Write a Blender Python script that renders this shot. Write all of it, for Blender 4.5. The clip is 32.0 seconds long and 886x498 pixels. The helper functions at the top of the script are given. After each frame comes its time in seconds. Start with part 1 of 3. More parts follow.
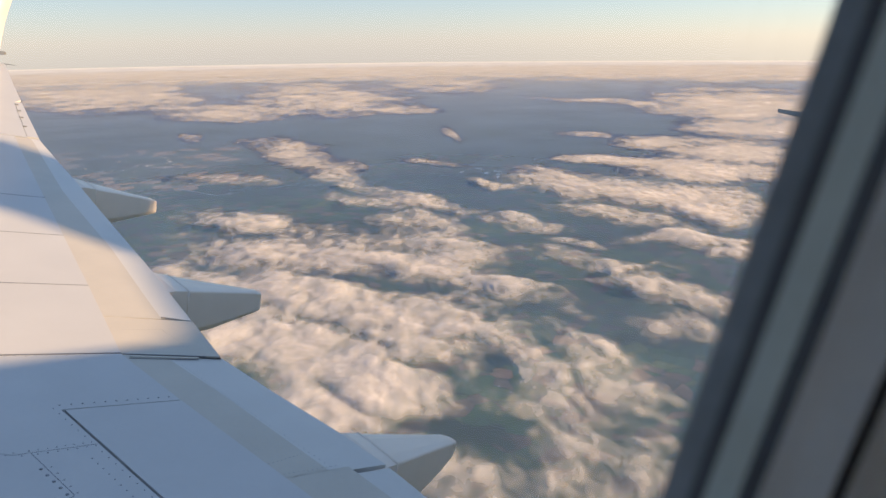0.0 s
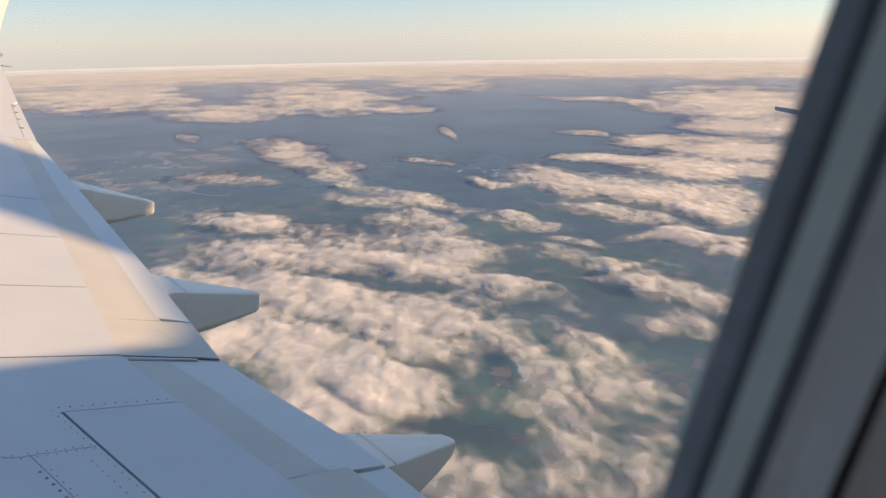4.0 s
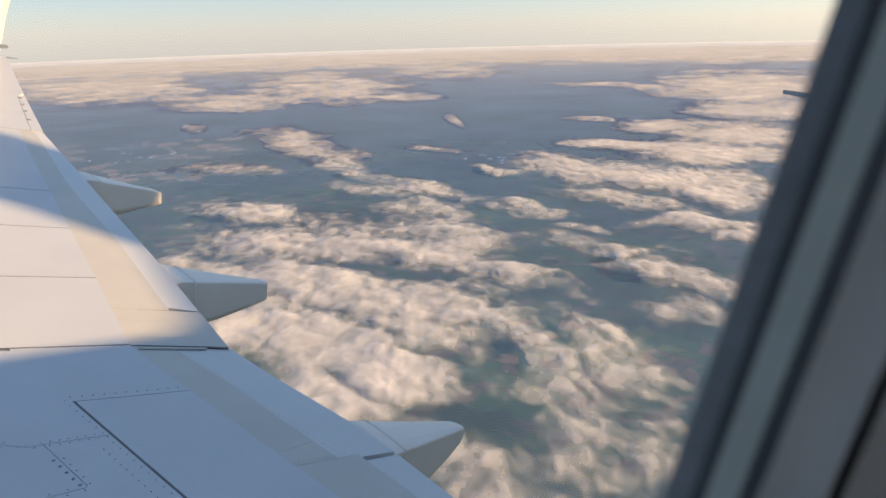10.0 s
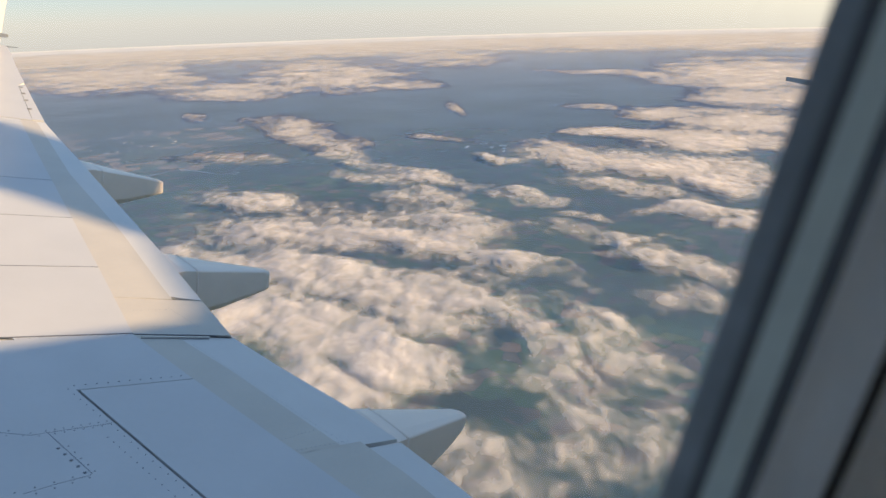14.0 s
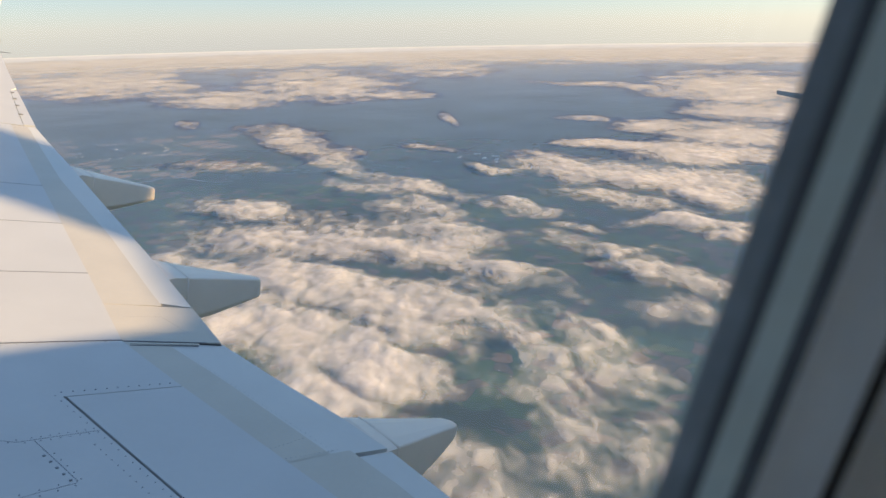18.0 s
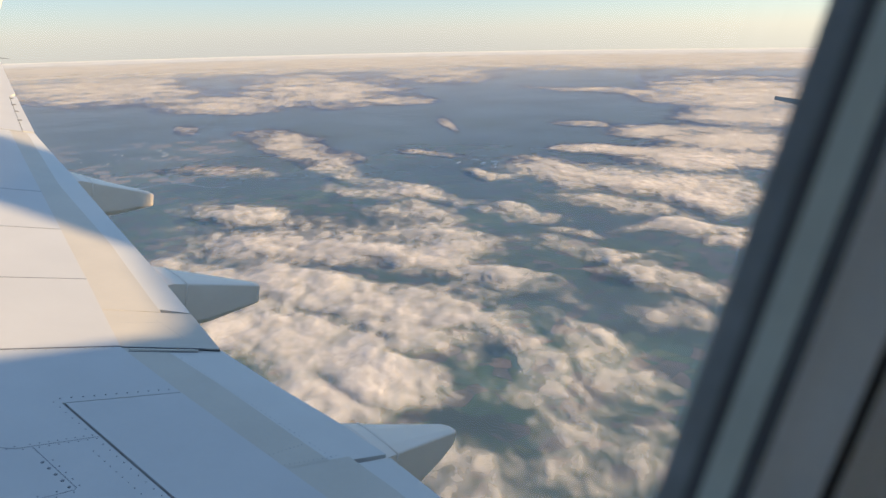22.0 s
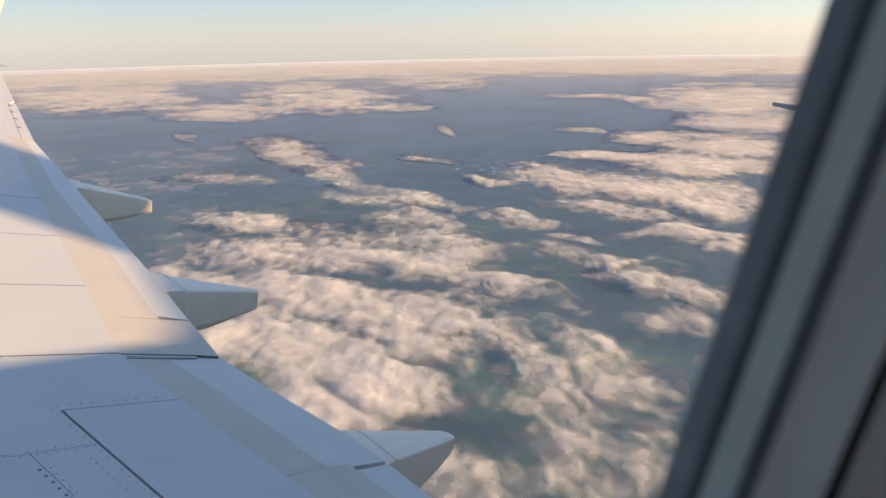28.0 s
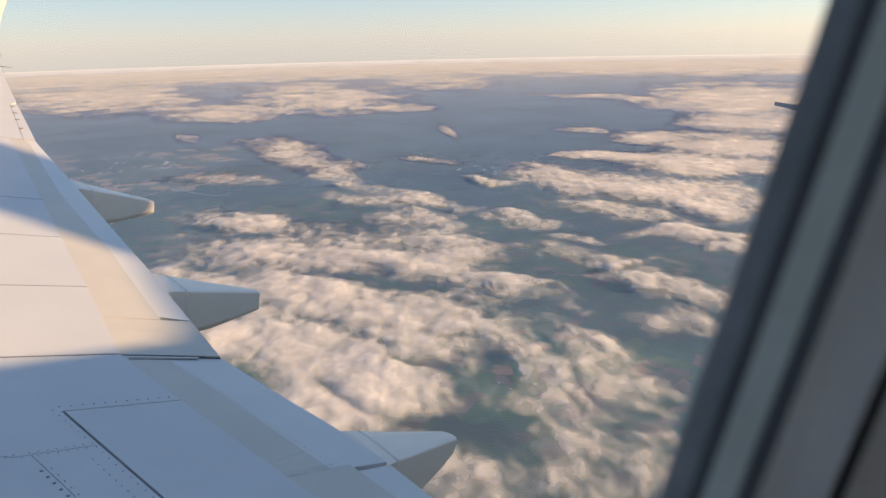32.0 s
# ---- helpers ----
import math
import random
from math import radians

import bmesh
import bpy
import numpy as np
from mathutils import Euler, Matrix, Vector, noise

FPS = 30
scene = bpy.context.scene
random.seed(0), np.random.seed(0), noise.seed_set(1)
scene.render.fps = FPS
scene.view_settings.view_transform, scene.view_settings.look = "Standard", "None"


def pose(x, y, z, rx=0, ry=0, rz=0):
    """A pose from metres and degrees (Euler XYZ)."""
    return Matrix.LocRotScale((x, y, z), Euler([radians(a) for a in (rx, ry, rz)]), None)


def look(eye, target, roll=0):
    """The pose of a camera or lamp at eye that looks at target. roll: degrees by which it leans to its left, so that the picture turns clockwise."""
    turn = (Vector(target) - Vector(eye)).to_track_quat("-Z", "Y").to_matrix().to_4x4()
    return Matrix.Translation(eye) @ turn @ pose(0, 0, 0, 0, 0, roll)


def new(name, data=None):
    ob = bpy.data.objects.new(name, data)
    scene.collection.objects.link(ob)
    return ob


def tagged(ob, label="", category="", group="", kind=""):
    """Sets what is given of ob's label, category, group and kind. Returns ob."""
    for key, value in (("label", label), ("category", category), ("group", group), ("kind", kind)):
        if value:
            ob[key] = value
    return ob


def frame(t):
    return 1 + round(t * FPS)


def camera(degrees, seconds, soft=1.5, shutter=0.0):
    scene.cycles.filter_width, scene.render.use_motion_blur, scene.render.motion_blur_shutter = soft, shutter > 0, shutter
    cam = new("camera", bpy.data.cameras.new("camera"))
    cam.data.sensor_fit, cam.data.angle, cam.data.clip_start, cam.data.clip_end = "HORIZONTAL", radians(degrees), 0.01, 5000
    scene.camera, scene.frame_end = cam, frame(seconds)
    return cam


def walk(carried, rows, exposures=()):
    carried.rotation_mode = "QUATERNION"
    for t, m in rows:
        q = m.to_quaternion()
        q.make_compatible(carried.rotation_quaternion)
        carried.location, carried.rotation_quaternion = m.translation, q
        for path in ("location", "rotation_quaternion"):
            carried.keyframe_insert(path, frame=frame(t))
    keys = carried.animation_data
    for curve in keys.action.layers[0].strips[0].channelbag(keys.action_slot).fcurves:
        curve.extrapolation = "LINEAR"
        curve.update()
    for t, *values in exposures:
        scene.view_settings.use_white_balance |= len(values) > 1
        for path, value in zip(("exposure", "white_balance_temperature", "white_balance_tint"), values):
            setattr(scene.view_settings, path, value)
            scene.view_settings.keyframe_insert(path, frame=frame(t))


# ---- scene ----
# ---- camera: an eye at a starboard cabin window, held by hand ----
EYE = 150.0          # height of the eye over the ground
BEARING, DIP, LEAN = 44.0, -16.2, 0.6   # first look: degrees aft of abeam, down, and lean
PITCH = 9.0          # nose-up attitude of the aircraft
cam = camera(63.2, 32.0)
cam.data.dof.use_dof, cam.data.dof.focus_distance, cam.data.dof.aperture_fstop = True, 9.0, 6.0
ROWS = [
    (0.0, -0.0000, -0.0000, -0.0000, 0.000, 0.000, -0.000),
    (0.5, 0.0004, -0.0000, 0.0011, 0.018, -0.003, 0.049),
    (1.0, 0.0011, 0.0005, -0.0000, 0.038, 0.016, 0.083),
    (1.5, 0.0012, 0.0006, -0.0002, 0.069, 0.032, 0.094),
    (2.0, 0.0025, 0.0010, 0.0000, 0.113, 0.038, 0.087),
    (2.5, 0.0022, 0.0009, 0.0007, 0.170, 0.039, 0.087),
    (3.0, 0.0004, -0.0002, 0.0029, 0.195, 0.026, 0.124),
    (3.5, -0.0008, -0.0013, 0.0057, 0.182, -0.012, 0.199),
    (5.5, 0.0047, 0.0005, 0.0041, -0.028, -0.245, 0.462),
    (6.0, 0.0019, 0.0004, 0.0002, -0.047, -0.278, 0.513),
    (6.5, 0.0004, -0.0001, 0.0002, -0.075, -0.335, 0.609),
    (7.0, -0.0003, -0.0007, 0.0028, -0.132, -0.395, 0.707),
    (7.5, 0.0002, -0.0008, 0.0044, -0.229, -0.439, 0.775),
    (8.0, 0.0005, -0.0008, 0.0052, -0.326, -0.495, 0.815),
    (8.5, -0.0013, -0.0016, 0.0063, -0.394, -0.582, 0.831),
    (9.0, -0.0038, -0.0026, 0.0076, -0.431, -0.710, 0.858),
    (9.5, -0.0039, -0.0026, 0.0075, -0.442, -0.870, 0.915),
    (10.0, -0.0025, -0.0015, 0.0047, -0.440, -1.031, 0.970),
    (10.5, -0.0021, -0.0006, 0.0020, -0.436, -1.190, 1.016),
    (11.0, -0.0022, -0.0006, 0.0026, -0.434, -1.363, 1.047),
    (11.5, -0.0023, -0.0008, 0.0038, -0.454, -1.504, 1.077),
    (12.0, -0.0022, -0.0005, 0.0018, -0.497, -1.588, 1.143),
    (12.5, -0.0023, -0.0006, 0.0011, -0.544, -1.673, 1.208),
    (13.0, -0.0028, -0.0012, 0.0026, -0.578, -1.767, 1.208),
    (13.5, -0.0027, -0.0014, 0.0028, -0.601, -1.849, 1.164),
    (14.0, -0.0034, -0.0018, 0.0031, -0.620, -1.926, 1.148),
    (14.5, -0.0047, -0.0025, 0.0034, -0.630, -1.984, 1.156),
    (16.5, 0.0027, 0.0002, 0.0016, -0.517, -2.011, 0.972),
    (17.0, 0.0029, 0.0013, -0.0027, -0.337, -1.722, 0.812),
    (17.5, 0.0018, 0.0019, -0.0064, -0.137, -1.415, 0.655),
    (18.0, -0.0011, 0.0013, -0.0061, 0.064, -1.160, 0.478),
    (18.5, -0.0019, 0.0010, -0.0050, 0.199, -0.974, 0.340),
    (19.0, -0.0024, 0.0010, -0.0055, 0.249, -0.832, 0.318),
    (19.5, -0.0023, 0.0008, -0.0054, 0.222, -0.756, 0.350),
    (20.0, -0.0003, 0.0010, -0.0042, 0.157, -0.754, 0.379),
    (20.5, 0.0003, 0.0009, -0.0036, 0.110, -0.776, 0.412),
    (21.0, 0.0000, 0.0010, -0.0048, 0.094, -0.776, 0.441),
    (21.5, -0.0014, 0.0005, -0.0041, 0.118, -0.768, 0.464),
    (22.0, -0.0037, -0.0005, -0.0023, 0.175, -0.741, 0.482),
    (22.5, -0.0035, -0.0003, -0.0029, 0.209, -0.685, 0.503),
    (23.0, -0.0027, -0.0000, -0.0028, 0.225, -0.640, 0.541),
    (23.5, -0.0031, -0.0003, -0.0020, 0.239, -0.612, 0.585),
    (24.0, -0.0029, -0.0001, -0.0026, 0.245, -0.567, 0.605),
    (24.5, -0.0025, 0.0003, -0.0039, 0.274, -0.503, 0.602),
    (25.0, -0.0019, 0.0008, -0.0049, 0.316, -0.440, 0.579),
    (25.5, -0.0021, 0.0007, -0.0045, 0.349, -0.376, 0.520),
    (27.5, 0.0009, 0.0020, -0.0082, 0.294, -0.223, 0.549),
    (28.0, -0.0015, 0.0008, -0.0060, 0.269, -0.222, 0.561),
    (28.5, -0.0002, 0.0007, -0.0046, 0.197, -0.209, 0.570),
    (29.0, 0.0026, 0.0015, -0.0054, 0.128, -0.203, 0.576),
    (29.5, 0.0014, 0.0012, -0.0058, 0.104, -0.216, 0.581),
    (30.0, -0.0013, 0.0001, -0.0045, 0.099, -0.225, 0.599),
    (30.5, -0.0020, -0.0003, -0.0034, 0.089, -0.232, 0.652),
    (31.0, -0.0001, 0.0003, -0.0030, 0.086, -0.251, 0.704),
    (31.5, 0.0025, 0.0015, -0.0038, 0.099, -0.247, 0.704),
    (32.0, 0.0029, 0.0021, -0.0064, 0.116, -0.196, 0.676),
]
walk(cam, [(t, pose(x, y, EYE + z, 90 + DIP + dp, 0, -(BEARING + db)) @ pose(0, 0, 0, 0, 0, -(LEAN + dl)))
           for t, x, y, z, db, dp, dl in ROWS], [(0.0, 2.03, 6720, 11), (12.0, 2.05, 6500, 8), (17.0, 2.07, 6380, 5), (24.0, 2.07, 6380, 5), (28.0, 2.04, 6720, 11), (32.0, 2.04, 6720, 11)])
AIR = pose(0, 0, EYE) @ pose(0, 0, 0, 0, PITCH, 0)   # aircraft axes: x aft, y starboard, z up, origin at the eye

# ---- light: low evening sun from astern, on the port side ----
to_sun = (AIR.to_3x3() @ Vector((1.45, -1.0, 0.564))).normalized()
sun_el = math.asin(to_sun.z)
sun_az = math.atan2(to_sun.x, to_sun.y)
world = bpy.data.worlds.new("world")
scene.world = world
world.use_nodes = True
wn = world.node_tree
sky = wn.nodes.new("ShaderNodeTexSky")
sky.sky_type = "NISHITA"
sky.sun_disc = False
sky.sun_elevation = sun_el
sky.sun_rotation = sun_az
sky.altitude = 500
sky.air_density, sky.dust_density, sky.ozone_density = 1.0, 0.1, 2.0
bg = wn.nodes["Background"]
bg.inputs["Strength"].default_value = 0.05
# a hazy evening sky: the clear sky's glow, and the even pale light of high thin haze all over it
glow = wn.nodes.new("ShaderNodeHueSaturation")
glow.inputs["Saturation"].default_value, glow.inputs["Value"].default_value = 0.98, 0.52
pale = wn.nodes.new("ShaderNodeMix")
pale.data_type, pale.blend_type = "RGBA", "ADD"
pale.inputs[0].default_value = 1.0
# the haze glows warm low over the horizon
wtc, wsep, wabs = wn.nodes.new("ShaderNodeTexCoord"), wn.nodes.new("ShaderNodeSeparateXYZ"), wn.nodes.new("ShaderNodeMapRange")
wabs.interpolation_type = "SMOOTHERSTEP"
wabs.inputs["From Min"].default_value, wabs.inputs["From Max"].default_value = -0.06, 0.12
wn.links.new(wtc.outputs["Generated"], wsep.inputs[0])
wn.links.new(wsep.outputs["Z"], wabs.inputs["Value"])
low = wn.nodes.new("ShaderNodeMix")
low.data_type = "RGBA"
low.inputs[6].default_value, low.inputs[7].default_value = (1.5, 1.55, 2.1, 1), (0.97, 1.42, 2.36, 1)
wn.links.new(wabs.outputs[0], low.inputs[0])
wn.links.new(low.outputs[2], pale.inputs[7])
wn.links.new(sky.outputs[0], glow.inputs["Color"])
wn.links.new(glow.outputs[0], pale.inputs[6])
wn.links.new(pale.outputs[2], bg.inputs[0])
sun = new("sun", bpy.data.lights.new("sun", "SUN"))
sun.data.energy, sun.data.angle, sun.data.color = 2.75, radians(0.8), (1.0, 0.67, 0.36)
sun.matrix_world = look((0, 0, 400), Vector((0, 0, 400)) - to_sun)


# ---- materials ----
def material(name, base, rough=0.5, metal=0.0, spread=0.06, grain=8.0, bump=0.0, fine=60.0, tint=None, coat=0.0):
    """A paint or plastic with two scales of colour variation and a fine relief."""
    m = bpy.data.materials.new(name)
    m.use_nodes = True
    n, l = m.node_tree.nodes, m.node_tree.links
    b = n["Principled BSDF"]
    b.inputs["Roughness"].default_value, b.inputs["Metallic"].default_value = rough, metal
    b.inputs["Coat Weight"].default_value = coat
    tc = n.new("ShaderNodeTexCoord")
    a, f = n.new("ShaderNodeTexNoise"), n.new("ShaderNodeTexNoise")
    a.inputs["Scale"].default_value, f.inputs["Scale"].default_value = grain, fine
    a.inputs["Detail"].default_value, f.inputs["Detail"].default_value = 5, 3
    for t in (a, f):
        l.new(tc.outputs["Object"], t.inputs["Vector"])
    add = n.new("ShaderNodeMath")
    add.operation = "MULTIPLY_ADD"
    add.inputs[1].default_value = 0.35
    l.new(f.outputs["Fac"], add.inputs[0])
    l.new(a.outputs["Fac"], add.inputs[2])
    ramp = n.new("ShaderNodeMapRange")
    ramp.inputs["From Min"].default_value, ramp.inputs["From Max"].default_value = 0.4, 1.0
    l.new(add.outputs[0], ramp.inputs["Value"])
    mix = n.new("ShaderNodeMix")
    mix.data_type = "RGBA"
    other = tint or tuple(c * (1 - 2 * spread) for c in base)
    mix.inputs[6].default_value = (*base, 1)
    mix.inputs[7].default_value = (*other, 1)
    l.new(ramp.outputs[0], mix.inputs[0])
    l.new(mix.outputs[2], b.inputs["Base Color"])
    if bump:
        bp = n.new("ShaderNodeBump")
        bp.inputs["Strength"].default_value, bp.inputs["Distance"].default_value = bump, 0.01
        l.new(a.outputs["Fac"], bp.inputs["Height"])
        l.new(bp.outputs[0], b.inputs["Normal"])
    return m


PAINT = material("wing_paint", (0.52, 0.52, 0.515), 0.38, 0, 0.045, 2.2, 0.04, 30)
FLAP = material("flap_paint", (0.525, 0.49, 0.425), 0.42, 0, 0.06, 3.1, 0.04, 35)
FLAP_SKIN = material("flap_skin_paint", (0.60, 0.59, 0.56), 0.36, 0, 0.05, 2.6, 0.04, 30)
# fairing paint with a warm tint for the light bounced up off clouds
FAIRING = material("fairing_bounce_tint", (0.78, 0.68, 0.58), 0.32, 0, 0.06, 4, 0.05, 40)
WHITE = material("fuselage_paint", (0.8, 0.8, 0.8), 0.3, 0, 0.03, 2)
DARK = material("dark_gap", (0.03, 0.032, 0.036), 0.7)
STEEL = material("worn_steel", (0.42, 0.42, 0.42), 0.35, 0.8, 0.15, 12)
RIVET = material("rivet_grey", (0.27, 0.285, 0.31), 0.5, 0.3, 0.2, 20)
LENS = material("lamp_glass", (0.25, 0.25, 0.24), 0.1)
GASKET = material("window_gasket", (0.22, 0.235, 0.25), 0.6, 0, 0.2, 30, 0.1, 200)
REVEAL = material("reveal_plastic", (0.11, 0.12, 0.135), 0.6, 0, 0.2, 30, 0.1, 200)
BEZEL = material("bezel_plastic", (0.62, 0.7, 0.68), 0.45, 0, 0.08, 25, 0.1, 200)
LINER = material("liner_plastic", (0.8, 0.88, 0.96), 0.5, 0, 0.08, 20, 0.15, 250)
CABIN = material("cabin_trim", (0.42, 0.5, 0.6), 0.6, 0, 0.06, 6)


# ---- builders ----
def mesh_of(name, bm, mat, smooth=False):
    me = bpy.data.meshes.new(name)
    bmesh.ops.recalc_face_normals(bm, faces=bm.faces)
    bm.to_mesh(me)
    bm.free()
    me.materials.append(mat)
    if smooth:
        for p in me.polygons:
            p.use_smooth = True
    return me


def part(name, bm, mat, parent, label="", smooth=False):
    ob = new(name, mesh_of(name, bm, mat, smooth))
    ob.parent = parent
    if label:
        tagged(ob, label)
    return ob


def thing(name, label, category, group="", kind="", m=AIR):
    ob = new(name)
    ob.matrix_world = m
    ob.empty_display_size = 0.3
    return tagged(ob, label, category, group, kind)


def path(*pts):
    ys = [p[0] for p in pts]
    xs = [p[1] for p in pts]
    return lambda y: float(np.interp(y, ys, xs))


# ---- the wing's plan: x over y of its lines ----
X_LE = path((-0.8, -5.6), (3.0, -2.6), (15.9, 2.45), (16.2, 2.6))
X_HINGE = path((0.3, 2.15), (2.48, 1.83), (3.5, 1.68), (4.12, 1.60), (5.23, 1.79), (6.78, 2.04), (10.16, 2.57), (12.33, 3.12), (15.9, 3.7))
X_CREASE = path((0.3, 2.18), (2.32, 2.17), (2.57, 2.15), (2.60, 2.03), (3.5, 1.91), (3.95, 1.82), (4.0, 2.0), (4.62, 2.03), (6.03, 2.23), (7.73, 2.38), (10.0, 2.72))
X_TE = path((0.3, 2.36), (2.3, 2.35), (2.53, 2.35), (2.92, 2.31), (3.46, 2.21), (3.93, 2.14), (4.5, 2.22), (5.5, 2.36), (5.96, 2.41), (8.33, 2.67), (10.0, 2.82), (14.06, 3.53), (15.9, 3.86))


def skin_z(x, y):
    return -2.0 + math.tan(radians(6)) * y + 0.0028 * y * y - 0.05 * (x - 1.6)


def patch(f0, f1, y0, y1, nu=6, nv=10, lift=0.0, thick=0.03, shear=(0.0, 0.0), gap=0.003, fore=0.0006, back=0.0006):
    """A sheet of skin between two lines of the plan, from station y0 to y1 at its aft edge, draped on the wing. shear: how far its two end seams run inboard per metre aft."""
    bm = bmesh.new()
    top, low = [], []
    for j in range(nv + 1):
        y = y0 + gap + (y1 - y0 - 2 * gap) * j / nv
        a, b = f0(y) + fore, f1(y) - back
        sh = shear[0] + (shear[1] - shear[0]) * j / nv
        for i in range(nu + 1):
            x = a + (b - a) * i / nu
            yy = y - sh * (x - b)
            top.append(bm.verts.new((x, yy, skin_z(x, yy) + lift)))
            low.append(bm.verts.new((x, yy, skin_z(x, yy) + lift - thick)))
    w = nu + 1
    for j in range(nv):
        for i in range(nu):
            k = j * w + i
            bm.faces.new((top[k], top[k + 1], top[k + w + 1], top[k + w]))
            bm.faces.new((low[k], low[k + w], low[k + w + 1], low[k + 1]))
    for j in range(nv):
        for k, s in ((j * w, 0), (j * w + nu, 1)):
            bm.faces.new((top[k], low[k], low[k + w], top[k + w]))
    for i in range(nu):
        for k in (i, nv * w + i):
            bm.faces.new((top[k], low[k], low[k + 1], top[k + 1]))
    return bm


def prism(outline, y0, y1=None, ends=None):
    """A flat solid: outline in x, z between two stations y."""
    bm = bmesh.new()
    a = [bm.verts.new((x, y0, z)) for x, z in outline]
    b = [bm.verts.new((x, y1, z)) for x, z in outline]
    bm.faces.new(a)
    bm.faces.new(b[::-1])
    for i in range(len(a)):
        j = (i + 1) % len(a)
        bm.faces.new((a[i], b[i], b[j], a[j]))
    return bm


def loft(rings, closed=True, caps=True):
    bm = bmesh.new()
    vs = [[bm.verts.new(p) for p in r] for r in rings]
    n = len(rings[0])
    for r0, r1 in zip(vs, vs[1:]):
        for i in range(n if closed else n - 1):
            j = (i + 1) % n
            bm.faces.new((r0[i], r0[j], r1[j], r1[i]))
    if caps:
        bm.faces.new(vs[0][::-1])
        bm.faces.new(vs[-1])
    return bm


def box(x0, x1, y0, y1, z0, z1):
    bm = bmesh.new()
    bmesh.ops.create_cube(bm, size=1)
    for v in bm.verts:
        v.co = Vector((x0 + (v.co.x + .5) * (x1 - x0), y0 + (v.co.y + .5) * (y1 - y0), z0 + (v.co.z + .5) * (z1 - z0)))
    return bm


# ---- the wing ----
wing = thing("aircraft_wing", "pale grey painted swept airliner wing with flaps retracted", "aircraft wing")

# inner structure, dark under the seams, closed below by the lower skin
rings = []
for i in range(34):
    y = -0.75 + 16.6 * i / 33
    a, b = X_LE(y), X_TE(y)
    c = b - a
    up, dn = [], []
    for k in range(13):
        s = k / 12
        x = a + 0.02 + (c - 0.05) * s
        z = skin_z(x, y) - 0.036
        if s < 0.25:
            z -= (0.25 - s) ** 2 * 1.6 * c * 0.35
        t = 0.11 * c * (1 - s) * min(1, (s * 6) ** 0.5) + 0.004
        up.append((x, y, z))
        dn.append((x, y, z - t))
    rings.append(up + dn[::-1])
part("inner_structure", loft(rings), DARK, wing, "dark inner structure behind the seams")

SHEAR = 0.2
stations = [(4.132, 5.23), (5.23, 6.36), (6.36, 7.49), (7.49, 10.12), (10.12, 14.1), (14.1, 15.85)]
X_TAB = path((10.1, 2.70), (12.4, 3.135))
nose = lambda y: X_LE(y) + 0.18 * (X_HINGE(y) - X_LE(y))
for y0, y1 in stations:
    aft = X_HINGE if y1 < 10.2 else (lambda y: X_TAB(y) if y < 12.4 else X_TE(y))
    part("skin_panel", patch(nose, aft, y0, y1, 24, 16, shear=(0.05 if y0 > 10.2 else SHEAR, 0.05 if y1 > 10.2 else SHEAR), gap=0.0055 if y0 < 7 else 0.0025), PAINT, wing)
SPOILER_X = lambda y: 1.11 + (3.58 - max(y, 0.5)) * 0.149
part("skin_panel", patch(SPOILER_X, X_HINGE, 3.500, 4.128, 24, 8, lift=-0.0012, shear=(0.14, 0.2), gap=0.0045, fore=-0.03), PAINT, wing)
part("skin_panel", patch(nose, SPOILER_X, -0.75, 4.21, 16, 16, shear=(0.0, 0.2), gap=0.0, back=0.0), PAINT, wing)
part("spoiler_panel", patch(SPOILER_X, X_HINGE, -0.75, 3.50, 8, 16, shear=(0.14, 0.14), gap=0.005, fore=0.003), PAINT, wing, "hinged flat spoiler panel, closed")
# leading edge, rounded
rings = []
for i in range(34):
    y = -0.75 + 16.6 * i / 33
    a, b = X_LE(y), nose(y)
    ring = []
    for k in range(11):
        s = 1 - k / 10
        x = a + (b - a) * s
        z = skin_z(x, y) - (1 - s) ** 2.2 * 0.06 * (X_TE(y) - a)
        ring.append((x, y, z))
    for k in range(6):
        s = k / 5
        x = a + (b - a) * s
        ring.append((x, y, skin_z(x, y) - 0.06 * (X_TE(y) - a) - s ** 0.6 * 0.05 * (X_TE(y) - a)))
    rings.append(ring)
part("leading_edge", loft(rings), STEEL, wing, "bare polished metal leading edge", True)

# flaps
IN_CREASE = path((2.5, 2.045), (2.60, 2.03), (3.5, 1.91), (4.1, 1.80))
LOW_CREASE = path((0.3, 2.18), (2.32, 2.17), (2.6, 2.14))
part("flap_shroud", patch(X_HINGE, X_CREASE, 4.57, 10.08, 5, 24, lift=-0.0022, shear=(0.33, 0.1), fore=-0.012, back=-0.01), FLAP, wing)
part("flap_shroud", patch(X_HINGE, X_TE, 3.945, 4.505, 8, 6, lift=-0.0045, shear=(0.34, 0.36), gap=0.004, fore=-0.012), FLAP, wing)
part("flap_shroud", patch(X_HINGE, IN_CREASE, 2.62, 4.035, 5, 12, lift=-0.003, shear=(0.05, 0.35), gap=0.001, fore=-0.012, back=-0.01), FLAP, wing)
part("flap_shroud", patch(X_HINGE, LOW_CREASE, -0.75, 2.618, 5, 10, lift=-0.003, shear=(0.0, 0.12), gap=0.001, fore=-0.012, back=-0.01), FLAP, wing)
part("flap", patch(X_CREASE, X_TE, 4.515, 10.08, 4, 24, lift=-0.006, shear=(0.62, 0.1), gap=0.004, fore=-0.01), FLAP_SKIN, wing)
part("flap", patch(IN_CREASE, X_TE, 2.555, 3.93, 4, 12, lift=-0.006, shear=(0.16, 0.33), gap=0.003, fore=-0.01), FLAP_SKIN, wing)
